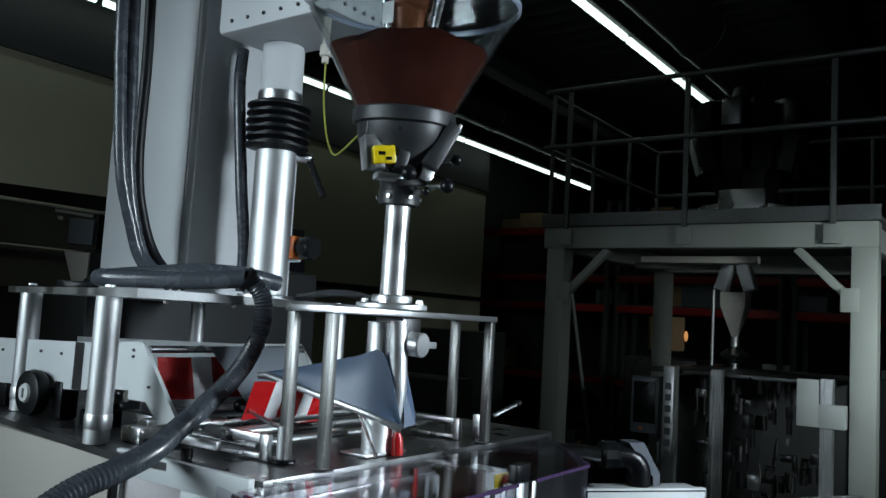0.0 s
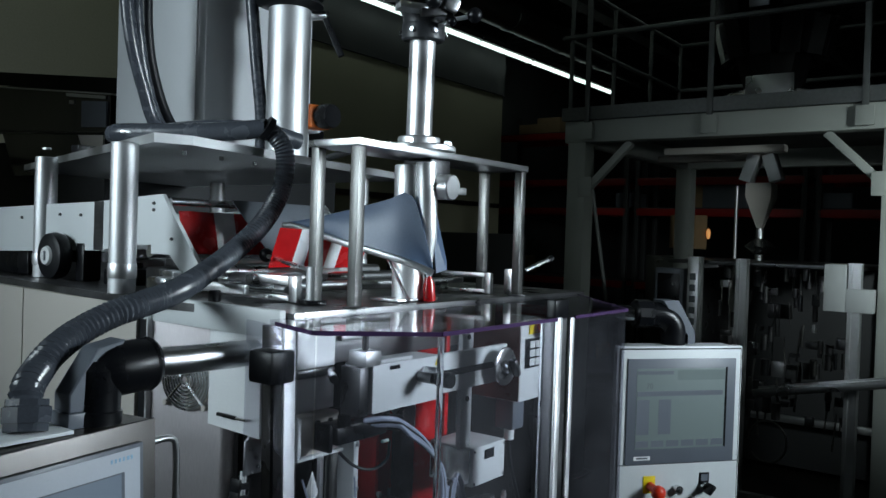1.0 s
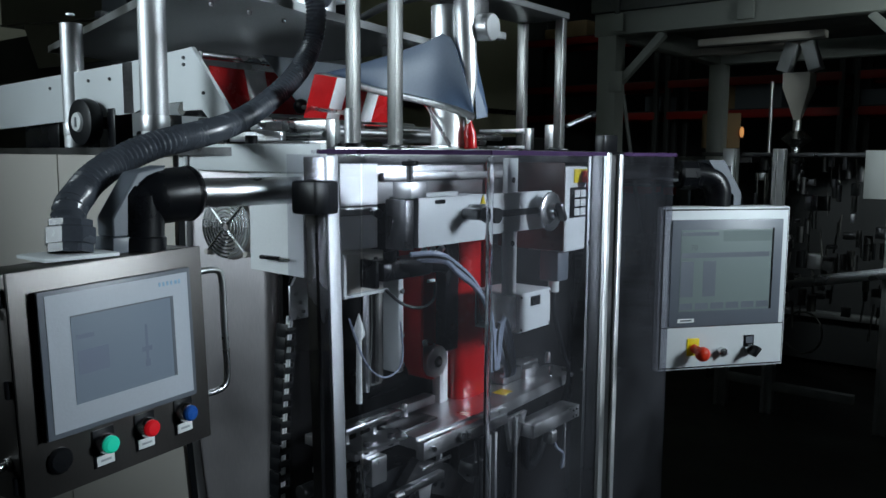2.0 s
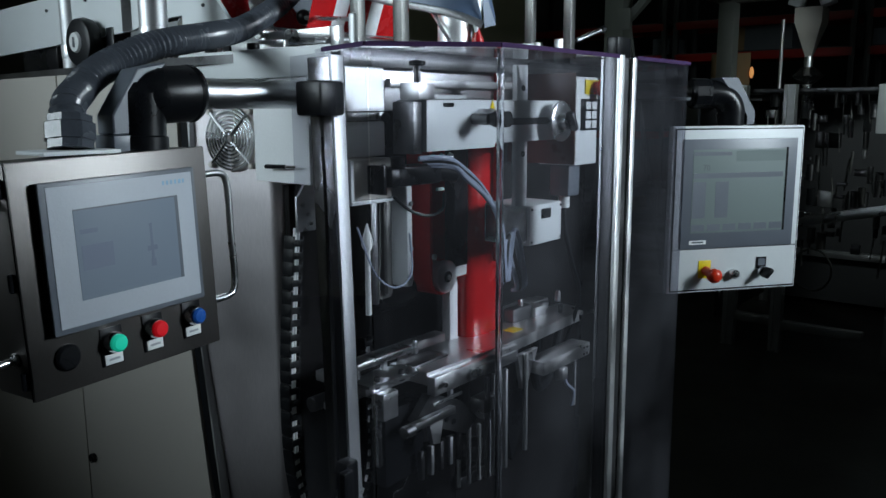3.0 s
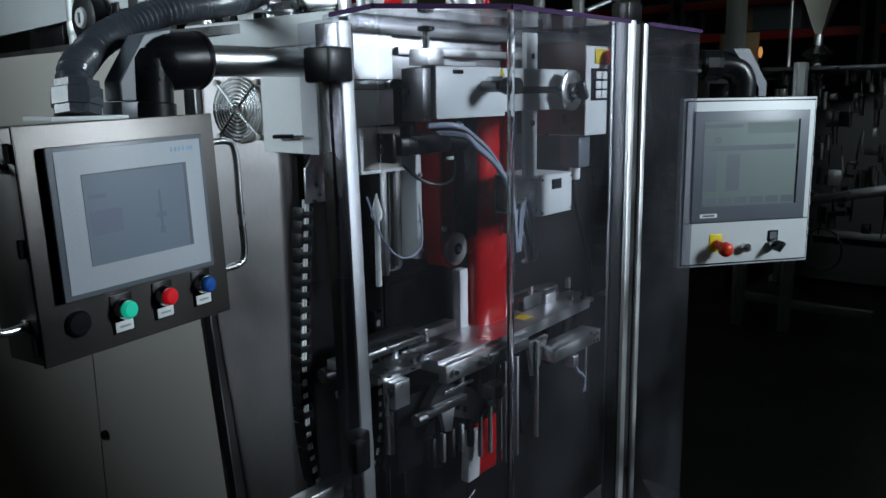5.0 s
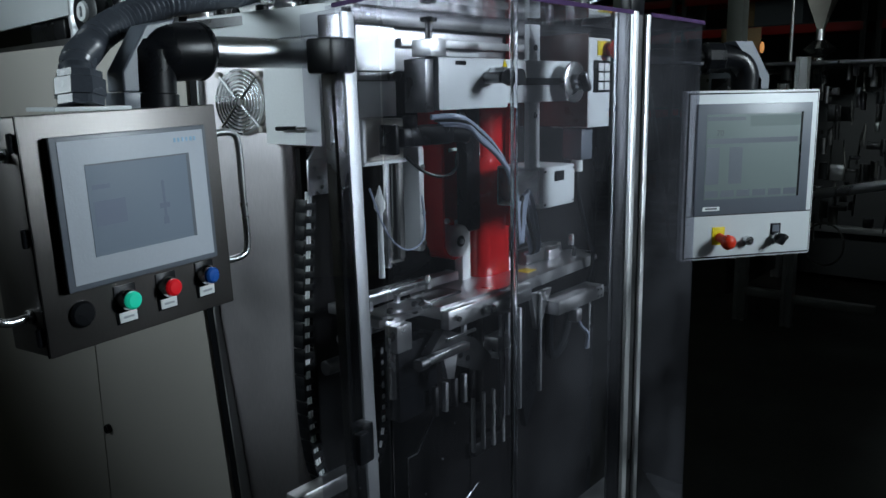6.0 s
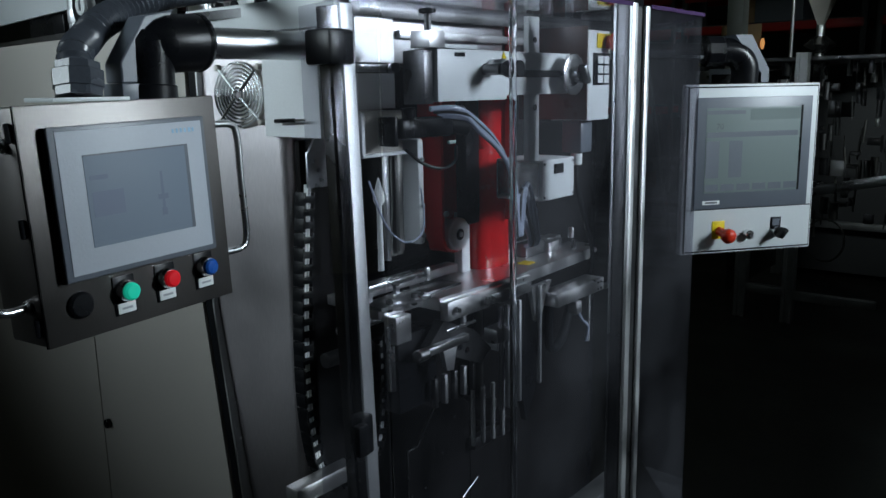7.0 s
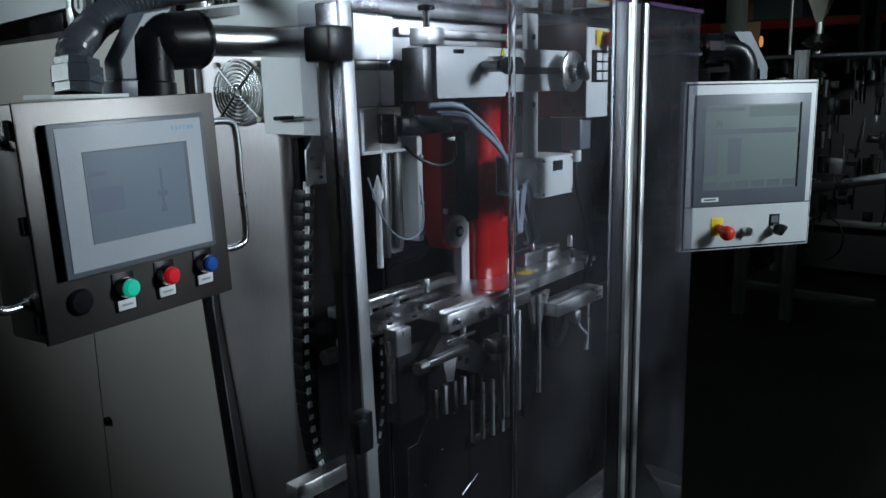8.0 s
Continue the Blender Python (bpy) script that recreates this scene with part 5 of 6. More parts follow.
for x, y, w, d, h, mat in ((-0.03, 0.50, 0.05, 0.035, 0.035, CAST), (0.06, 0.60, 0.06, 0.06, 0.05, DARK_STEEL), (0.02, 0.75, 0.05, 0.04, 0.04, BLACK), (0.05, 1.3, 0.06, 0.1, 0.07, BLACK), (0.10, 0.85, 0.05, 0.05, 0.06, DARK_STEEL)):
    bm = box(B(), x - w, x + w, y - d, y + d, 1.9025, 1.9025 + h, 0.006)
    box(bm, x - w * 0.4, x + w * 0.4, y - d * 0.6, y + d * 0.6, 1.9025 + h, 1.9025 + h * 1.4, 0.004)
    solid("bearing_block", bm, mat, "small bearing block on the machine table", "bearing block", "blocks on the table")

# bracket frame, rods, lever on the table
brk = thing("swing_bracket", 0.05, 0.25, 1.903, "milled aluminium swing bracket with steel rods", "bracket")
bm = box(B(), 0.0, 0.016, 0.17, 0.40, 1.938, 1.957, 0.003)
box(bm, 0.0, 0.016, 0.17, 0.40, 1.906, 1.917, 0.003)
box(bm, 0.0, 0.016, 0.145, 0.17, 1.904, 1.958, 0.004)
part("frame", bm, CAST, brk)
part("slide_bar", box(B(), -0.045, -0.03, 0.25, 0.44, 1.915, 1.935, 0.003), CAST, brk)
part("rod", cyl(B(), (0.008, 0.39, 1.928), (0.008, 0.18, 1.928), 0.008, 16), POLISHED, brk)
part("rod", cyl(B(), (-0.05, 0.42, 1.924), (-0.02, 0.42, 1.924), 0.012, 16), BLACK, brk)
for y, z in ((0.235, 1.925), (0.185, 1.935), (0.30, 1.945)):
    part("rod", cyl(B(), (0.016, y, z), (0.62, y, z), 0.008, 14), POLISHED, brk)
part("pillar", cyl(B(), (0.025, 0.125, 1.903), (0.025, 0.125, 1.978), 0.014, 20), SATIN, brk)
part("pillar_foot", cyl(B(), (0.025, 0.125, 1.903), (0.025, 0.125, 1.912), 0.028, 20), BLACK, brk)
part("lever", cyl(B(), (0.027, 0.125, 1.968), (0.085, 0.33, 1.990), 0.0045, 10), POLISHED, brk)
c = Vector((0.09, 0.34, 1.992))
part("ball_knob", turned(B(), c - Vector((0, 0, 0.016)), c + Vector((0, 0, 0.016)), [(0.5 - 0.5 * math.cos(math.pi * k / 8), max(0.001, 0.016 * math.sin(math.pi * k / 8))) for k in range(9)], 18), BLACK, brk, "black ball knob")
bm = box(B(), 0.60, 0.612, 0.10, 0.24, 1.945, 1.957, 0.003)
box(bm, 0.60, 0.612, 0.10, 0.24, 1.905, 1.915, 0.003)
box(bm, 0.60, 0.612, 0.08, 0.10, 1.904, 1.958, 0.003)
part("end_frame", bm, CAST, brk)
part("end_bracket", box(B(), 0.66, 0.672, 0.05, 0.08, 1.905, 1.968, 0.003), CAST, brk)
part("short_lever", cyl(B(), (0.70, 0.04, 1.965), (0.79, 0.02, 1.995), 0.006, 10), POLISHED, brk)
part("lever_tip", cyl(B(), (0.785, 0.021, 1.993), (0.80, 0.018, 1.998), 0.009, 10), BLACK, brk)
for x, y in ((-0.10, 0.27), (-0.10, 0.40), (0.06, 0.36)):
    part("stop", cyl(B(), (x, y, 1.903), (x, y, 1.925), 0.012, 14), BLACK, brk)

# ---- works behind the guard ----
unit = thing("sealing_unit_housing", 0.04, -0.07, 1.70, "white sealing unit housing with clamp screws", "housing")
bm = box(B(), -0.056, 0.140, -0.112, -0.045, 1.733, 1.818, 0.0015)
part("shell", bm, WHITE, unit)
part("top_lip", box(B(), -0.050, 0.05, -0.114, -0.10, 1.8185, 1.826, 0.001), WHITE, unit)
part("notch", box(B(), -0.012, 0.016, -0.1128, -0.1115, 1.806, 1.813, 0), BLACK, unit)
part("side_block", box(B(), -0.080, -0.058, -0.104, -0.058, 1.730, 1.815, 0.001), DARK_STEEL, unit, "dark side block")
part("rail", cyl(B(), (-0.088, -0.05, 1.79), (-0.02, 0.03, 1.79), 0.008, 12), DARK_STEEL, unit)
part("clamp_block", box(B(), -0.085, -0.045, -0.12, -0.08, 1.8185, 1.845, 0.001), CAST, unit)
part("clamp_screw", cyl(B(), (-0.065, -0.10, 1.845), (-0.065, -0.10, 1.882), 0.006, 12), DARK_STEEL, unit)
part("clamp_screw_head", cyl(B(), (-0.065, -0.10, 1.872), (-0.065, -0.10, 1.880), 0.014, 16), BLACK, unit)
part("pivot", cyl(B(), (0.07, -0.113, 1.785), (0.07, -0.150, 1.785), 0.010, 16), DARK_STEEL, unit)
part("pivot_knob", turned(B(), (0.075, -0.148, 1.785), (0.075, -0.185, 1.785), [(0, 0.010), (0.3, 0.015), (1, 0.014)], 14), BLACK, unit)
part("stop", cyl(B(), (0.09, -0.113, 1.79), (0.09, -0.145, 1.79), 0.013, 16), POLISHED, unit)
part("warning_label", prism(B(), [(0.120, 1.80), (0.138, 1.80), (0.129, 1.818)], 1, -0.1135, -0.1122), YELLOW, unit, "yellow warning triangle")
slide = thing("slide_plate", 0.26, -0.1, 1.61, "white slide plate with a scale slot and upright bar", "slide plate")
part("plate", box(B(), 0.14, 0.388, -0.108, -0.098, 1.740, 1.818, 0.002), WHITE, slide)
part("slot", box(B(), 0.145, 0.33, -0.1088, -0.1075, 1.772, 1.785, 0), BLACK, slide)
part("upright", box(B(), 0.234, 0.272, -0.097, -0.085, 1.612, 1.885, 0.002), WHITE, slide)
for z in (1.842, 1.715):
    part("eyelet", cyl(B(), (0.253, -0.0975, z), (0.253, -0.100, z), 0.006, 12), BLACK, slide)
hw = thing("hand_wheel", 0.34, -0.12, 1.73, "polished steel hand wheel on the slide plate", "hand wheel")
part("disc", turned(B(), (0.338, -0.108, 1.777), (0.338, -0.150, 1.777), [(0, 0.012), (0.50, 0.012), (0.52, 0.036), (0.58, 0.040), (0.68, 0.040), (0.72, 0.037), (0.70, 0.016), (1, 0.014)], 40), POLISHED, hw)
part("grip", box(B(), 0.332, 0.344, -0.168, -0.150, 1.757, 1.797, 0.005, Matrix.Translation((0.338, 0, 1.777)) @ Matrix.Rotation(radians(-30), 4, "Y") @ Matrix.Translation((-0.338, 0, -1.777))), DARK_STEEL, hw)
jb = thing("sensor_box", 0.32, -0.06, 1.53, "small white steel junction box", "junction box")
part("case", box(B(), 0.262, 0.384, -0.112, 0.0, 1.531, 1.612, 0.003), WHITE, jb)
part("mirror_side", box(B(), 0.2595, 0.2615, -0.105, -0.005, 1.535, 1.608, 0.0005), POLISHED, jb, "polished side sheet")
part("window", box(B(), 0.303, 0.340, -0.1130, -0.1118, 1.582, 1.602, 0), BLACK, jb)
for x, z in ((0.268, 1.604), (0.378, 1.604), (0.268, 1.538), (0.378, 1.538)):
    bolt(jb, (x, -0.1118, z), (x, -0.1145, z), 0.003, DARK_STEEL)
cb = thing("switch_box", 0.48, -0.09, 1.67, "white switch box with small keys and a red lamp", "switch box")
part("case", box(B(), 0.436, 0.53, -0.112, -0.02, 1.682, 1.868, 0.003), WHITE, cb)
part("red_side", box(B(), 0.4335, 0.4357, -0.11, 0.06, 1.684, 1.876, 0.0005), RED_SHEET, cb)
part("key_field", box(B(), 0.455, 0.528, -0.1135, -0.1118, 1.755, 1.822, 0.0005), BLACK, cb)
for i in range(3):
    for j in range(2):
        part("key", box(B(), 0.474 + j * 0.026, 0.496 + j * 0.026, -0.1150, -0.1136, 1.760 + i * 0.020, 1.776 + i * 0.020, 0.0004), LABEL, cb)
part("red_lamp", turned(B(), (0.515, -0.112, 1.845), (0.515, -0.145, 1.845), [(0, 0.014), (0.3, 0.014), (0.5, 0.020), (1, 0.018)], 20), ESTOP_RED, cb)
part("yellow_plate", box(B(), 0.47, 0.528, -0.1145, -0.112, 1.832, 1.862, 0.0005), YELLOW, cb)
part("plug", box(B(), 0.45, 0.50, -0.09, -0.04, 1.612, 1.682, 0.006), GREY_PLASTIC, cb)
part("plug_nose", cyl(B(), (0.475, -0.065, 1.585), (0.475, -0.065, 1.612), 0.012, 14), LABEL, cb)
part("cable", swept(B(), [(0.475, -0.065, 1.59), (0.48, -0.065, 1.54), (0.53, -0.06, 1.44), (0.58, -0.05, 1.36), (0.60, 0.0, 1.22)], 0.005, 8, 0.02), RUBBER, cb)

# left inside: bright plates, fork block, valve manifold
inner = thing("inner_side_plate", -0.05, 0.12, 1.64, "bright inner side plates of the machine", "plate")
part("white_panel", prism(B(), [(-0.137, 0.232), (-0.150, 0.070), (-0.145, 0.070), (-0.132, 0.232)], 2, 1.675, 1.885), WHITE_SHEET, inner, "white inner panel")
part("hook", cyl(B(), (-0.152, 0.185, 1.703), (-0.158, 0.125, 1.705), 0.004, 8), BLACK, inner)
part("hook_tip", cyl(B(), (-0.158, 0.125, 1.705), (-0.160, 0.095, 1.706), 0.0025, 8), POLISHED, inner)
# plate cut in two around a band to imitate its mirrored pattern
for z0, z1, lean in ((1.800, 1.878, 0.0), (1.722, 1.782, 0.0)):
    part("mirror_plate", prism(B(), [(0.018 - lean, z1), (0.018, (z0 + z1) / 2), (0.018 + lean, z0), (0.024 + lean, z0), (0.024 - lean, z1)], 0, -0.112, -0.018), BRIGHT_SHEET, inner, "mirror-bright steel plate")
part("mirror_back", box(B(), -0.112, -0.018, 0.028, 0.034, 1.722, 1.878, 0.001), DARK_STEEL, inner)
part("reflection_band", box(B(), -0.112, -0.018, 0.016, 0.027, 1.784, 1.798, 0.002), STEEL, inner)
part("cross_panel", box(B(), -0.017, 0.42, 0.03, 0.04, 1.80, 1.885, 0.002), STEEL_H, inner)
# aluminium strip stands in for the bright band the panel reflects
part("cross_panel", box(B(), 0.0, 0.42, 0.018, 0.0295, 1.842, 1.857, 0.002), ALU, inner)
part("block", box(B(), -0.118, -0.02, 0.0, 0.05, 1.648, 1.719, 0.003), CAB_GREY, inner)
part("block_edge", box(B(), -0.126, -0.1182, -0.004, 0.05, 1.648, 1.719, 0.001), WHITE, inner)
part("block_foot", box(B(), -0.126, -0.012, -0.006, 0.05, 1.642, 1.648, 0.001), WHITE, inner)
part("slot", box(B(), -0.080, -0.069, -0.0012, 0.002, 1.664, 1.708, 0.003), BLACK, inner)
part("slot", box(B(), -0.048, -0.037, -0.0012, 0.002, 1.664, 1.708, 0.003), BLACK, inner)
man = thing("valve_manifold", 0.03, -0.05, 1.64, "black pneumatic valve manifold", "valve")
bm = box(B(), -0.085, 0.05, -0.06, 0.0, 1.672, 1.705, 0.006)
cyl(bm, (0.05, -0.03, 1.692), (0.095, -0.055, 1.684), 0.016, 16)
cyl(bm, (-0.06, -0.05, 1.705), (-0.06, -0.05, 1.724), 0.012, 12)
box(bm, -0.095, -0.085, -0.05, -0.01, 1.66, 1.71, 0.004)
part("body", bm, BLACK, man)
for k in range(3):
    part("fitting", cyl(B(), (0.02 + 0.025 * k, -0.055, 1.71), (0.02 + 0.025 * k, -0.065, 1.722), 0.006, 10), POLISHED, man)
part("white_tab", box(B(), 0.03, 0.05, -0.064, -0.06, 1.658, 1.664, 0.001), LABEL, man)
tubes = thing("pneumatic_tubes", 0.2, -0.1, 1.5, "milky pneumatic tubes hanging in a long bow", "tubes")
for k in range(4):
    o = 0.010 * k
    pts = [(-0.063 + o, -0.10, 1.722 - o * 0.4), (-0.02 + o, -0.12, 1.722 - o * 0.6), (0.022 + o * 0.6, -0.122, 1.706 - o * 0.8), (0.082 + o * 0.4, -0.125, 1.664 - o * 0.6), (0.132 + o * 0.3, -0.125, 1.602 - o * 0.3), (0.146 + o * 0.5, -0.122, 1.535 - o), (0.150 + o * 0.8, -0.12, 1.475), (0.162 + o * 0.6, -0.118, 1.50), (0.170 + o, -0.116, 1.558 + o * 0.5), (0.200 + o, -0.11, 1.508 + o), (0.236 + o, -0.10, 1.452), (0.25 + o * 0.7, -0.08, 1.44)]
    part("tube", swept(B(), pts, 0.0047, 12, 0.010), CLEAR_TUBE if k != 1 else RUBBER, tubes)
loopw = B()
swept(loopw, [(-0.06, -0.04, 1.655), (-0.04, -0.06, 1.63), (0.0, -0.07, 1.618), (0.05, -0.06, 1.625), (0.08, -0.04, 1.65)], 0.003, 8, 0.012)
solid("wire_loop", loopw, RUBBER, "thin black wire loop below the manifold", "wire")
loopw = B()
swept(loopw, [(-0.09, 0.02, 1.60), (-0.07, 0.0, 1.52), (-0.03, -0.01, 1.485), (0.03, 0.0, 1.50), (0.06, 0.03, 1.57)], 0.0019, 8, 0.012)
solid("wire_loop", loopw, CLEAR_TUBE, "thin grey wire loop inside the guard", "wire")

# belt unit beside the film tube
belt = thing("film_pull_belt", 0.2, 0.09, 1.42, "red film pull belt over a bright pulley", "belt unit")
part("side_plate", box(B(), 0.100, 0.118, 0.055, 0.12, 1.452, 1.66, 0.006), WHITE, belt, "white side plate")
for z in (1.47, 1.53, 1.62):
    bolt(belt, (0.109, 0.0548, z), (0.109, 0.050, z), 0.005)
loop = []
for k in range(13):
    a = math.pi + math.pi * k / 12
    loop.append((0.203 + 0.040 * math.cos(a), 1.460 + 0.040 * math.sin(a)))
loop += [(0.243, 1.80), (0.163, 1.80)]
inn = [(0.203 + (x - 0.203) * 0.80, z + 0.006 if z < 1.5 else z) for x, z in loop]
bm = B()
a0, a1 = [bm.verts.new((x, 0.05, z)) for x, z in loop], [bm.verts.new((x, 0.11, z)) for x, z in loop]
b0, b1 = [bm.verts.new((x, 0.05, z)) for x, z in inn], [bm.verts.new((x, 0.11, z)) for x, z in inn]
bridge(bm, a0, a1), bridge(bm, b0, b1), bridge(bm, a0, b0), bridge(bm, a1, b1)
part("belt", bm, BELT_RED, belt, "red rubber belt")
part("back_plate", box(B(), 0.165, 0.29, 0.112, 0.118, 1.45, 1.80, 0.002), BLACK, belt)
part("pulley", turned(B(), (0.203, 0.118, 1.460), (0.203, 0.036, 1.460), [(0, 0.03), (0.8, 0.031), (0.85, 0.034), (0.97, 0.034), (1, 0.031)], 36), CAST, belt, "bright aluminium pulley")
part("pulley_hole", cyl(B(), (0.203, 0.036, 1.460), (0.203, 0.0335, 1.460), 0.012, 20), BLACK, belt)
part("pulley_bolt", cyl(B(), (0.203, 0.036, 1.460), (0.203, 0.030, 1.460), 0.006, 6), POLISHED, belt)
part("screw", cyl(B(), (0.172, 0.05, 1.505), (0.172, 0.042, 1.505), 0.006, 10), LABEL, belt)
belt.location += MF.to_3x3() @ Vector((-0.006, 0.010, 0))

# film tube below the shoulder; the closed bags travel down inside it
FX, FY = 0.336, 0.062


def flat_tube(z0, z1, w, d, n=24):
    bm = B()
    rows = []
    for k in range(7):
        z = z0 + (z1 - z0) * k / 6
        rows.append([bm.verts.new((FX + w * math.copysign(abs(math.cos(a)) ** 0.75, math.cos(a)) + 0.0015 * noise.noise(Vector((a * 2, z * 30, 1))), FY + d * math.copysign(abs(math.sin(a)) ** 0.8, math.sin(a)), z)) for a in [2 * math.pi * i / n for i in range(n)]])
    for a, b in zip(rows, rows[1:]):
        bridge(bm, a, b)
    return bm, rows


tube = thing("film_tube", FX, FY, 1.475, "red film tube hanging from the forming tube", "film")
bm, rows = flat_tube(1.475, 1.895, 0.056, 0.030)
for v in bm.verts:
    v.co.x -= 0.009
part("film", bm, RED_FILM, tube)
# added black box: fills the dark gap and encloses the waiting bags
part("gap_strip", box(B(), FX - 0.112, FX - 0.066, FY - 0.014, FY + 0.014, 1.475, 1.895, 0.003), BLACK, tube, "black strip added in the gap beside the film")
part("film_fin", box(B(), FX - 0.004, FX + 0.010, FY - 0.046, FY - 0.034, 1.475, 1.90, 0.002), RED_FILM, tube, "overlapping film seam")

# legs and dark lower works
lower = thing("sealing_works", 0.2, 0.15, 0, "dark lower machine frame and chute", "machine frame")
for x, y in ((0.02, 0.17), (0.42, 0.17)):
    part("guide_rod", cyl(B(), (x, y, 0.1), (x, y, 1.62), 0.012, 20), STAND_STEEL, lower)
for k in range(5):
    x = 0.20 + 0.028 * k
    part("spring_rod", cyl(B(), (x, 0.02 - 0.006 * k, 1.0), (x, 0.02 - 0.006 * k, 1.13), 0.005, 10), SATIN, lower)
# back sheet and chute carry the interior's shade as a near-black colour
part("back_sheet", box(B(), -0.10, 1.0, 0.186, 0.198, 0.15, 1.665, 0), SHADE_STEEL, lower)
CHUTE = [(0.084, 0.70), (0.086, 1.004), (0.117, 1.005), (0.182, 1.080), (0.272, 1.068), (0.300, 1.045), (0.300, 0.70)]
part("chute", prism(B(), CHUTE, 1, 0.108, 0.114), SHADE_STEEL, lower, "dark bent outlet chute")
bm = B()
for (x0, z0), (x1, z1) in zip(CHUTE[:3], CHUTE[1:4]):
    cyl(bm, (x0, 0.107, z0), (x1, 0.107, z1), 0.0014, 6)
cyl(bm, (0.27, 0.107, 0.82), (0.33, 0.107, 0.85), 0.0016, 6)
part("chute_edge", bm, STEEL, lower, "bright folded edge of the chute")
for x, z in ((0.095, 0.90), (0.14, 0.90), (0.20, 0.96), (0.245, 1.03)):
    part("rivet", cyl(B(), (x, 0.108, z), (x, 0.105, z), 0.0028, 8), STEEL, lower)
part("chute_lip", box(B(), 0.291, 0.45, 0.085, 0.105, 0.935, 0.965, 0.002), DARK_STEEL, lower)
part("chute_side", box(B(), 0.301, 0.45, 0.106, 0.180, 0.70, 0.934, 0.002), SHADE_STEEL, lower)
part("roll", cyl(B(), (0.32, 0.14, 1.02), (0.35, 0.07, 1.02), 0.028, 20), DARK_STEEL, lower)
part("floor_beam", box(B(), -0.14, 0.9, 0.0, 0.06, 0.60, 0.66, 0.004), ALU, lower)
part("low_bracket", box(B(), -0.20, -0.05, 0.125, 0.16, 0.995, 1.03, 0.004), CAST, lower)
part("air_cylinder", cyl(B(), (-0.05, 0.12, 1.29), (0.12, 0.12, 1.29), 0.02, 20), SHADE_STEEL, lower)
part("air_cylinder", cyl(B(), (-0.14, 0.10, 1.27), (-0.02, 0.10, 1.27), 0.014, 18), DARK_STEEL, lower)
part("motor", cyl(B(), (0.05, 0.13, 1.43), (0.16, 0.13, 1.43), 0.034, 24), BLACK, lower)
part("black_arm", prism(B(), [(0.42, 1.30), (0.46, 1.20), (0.46, 1.05), (0.42, 0.98), (0.39, 1.1)], 1, 0.03, 0.045), BLACK, lower)
part("hang_hose", swept(B(), [(0.55, 0.05, 1.25), (0.60, 0.08, 1.12), (0.66, 0.1, 1.08), (0.74, 0.12, 1.10), (0.82, 0.14, 1.2)], 0.012, 10, 0.02), RUBBER, lower)
part("glass_tool", turned(B(), (-0.045, 0.04, 1.43), (-0.045, 0.04, 1.60), [(0, 0.006), (0.70, 0.005), (0.76, 0.011), (0.80, 0.011), (1, 0.001)], 14), LABEL, lower, "pale pointed rod")
part("tool_bar", box(B(), 0.03, 0.044, 0.06, 0.07, 1.45, 1.66, 0.002), STAND_STEEL, lower)
part("mirror_shield", prism(B(), [(0.02, 1.44), (0.055, 1.44), (0.05, 1.50), (0.045, 1.65), (0.03, 1.65), (0.028, 1.52)], 1, 0.075, 0.08), STAND_STEEL, lower)
part("tool_bar", box(B(), -0.015, -0.005, 0.05, 0.06, 1.44, 1.655, 0.002), STEEL, lower)

# cable chain
chain = thing("cable_chain", -0.10, 0.17, 1.04, "black plastic cable chain hanging in a bow", "cable chain")
bm = box(B(), -0.100, -0.052, 0.165, 0.171, 1.578, 1.645, 0.004)
prism(bm, [(-0.095, 1.645), (-0.055, 1.645), (-0.03, 1.695), (-0.06, 1.695)], 1, 0.165, 0.171)
box(bm, -0.065, -0.028, 0.171, 0.185, 1.695, 1.72, 0.003)
part("bracket", bm, CAST, chain, "milled chain bracket")
for dx, z in ((-0.088, 1.628), (-0.075, 1.610), (-0.07, 1.592)):
    bolt(chain, (dx, 0.1648, z), (dx, 0.159, z), 0.004, STEEL)
path = smooth_path([(-0.092, 1.585), (-0.113, 1.35), (-0.118, 1.20), (-0.110, 1.09), (-0.088, 1.01), (-0.03, 0.965), (0.05, 0.985), (0.082, 1.06), (0.088, 1.18), (0.088, 1.32)], 0.004)
acc, last, k = 0.0, path[0], 0
for p, q in zip(path, path[1:]):
    acc += (q - p).length
    if acc >= 0.024:
        d = (q - p).normalized()
        m = Matrix.Translation((q.x, 0.183, q.y)) @ Matrix.Rotation(math.atan2(d.x, d.y), 4, "Y")
        bm = box(B(), -0.014, 0.014, -0.014, -0.010, -0.0065, 0.0065, 0.001, m)
        box(bm, -0.014, -0.009, -0.014, 0.014, -0.013, 0.013, 0.001, m)
        box(bm, 0.009, 0.014, -0.014, 0.014, -0.013, 0.013, 0.001, m)
        part("link", bm, RUBBER, chain)
        acc = 0.0
part("cable", swept(B(), [(p.x - 0.004, 0.176, p.y) for p in path[::6]], 0.004, 8, 0.03), LABEL, chain)
part("cable", swept(B(), [(p.x + 0.004, 0.176, p.y) for p in path[::6]], 0.003, 8, 0.03), LABEL, chain)

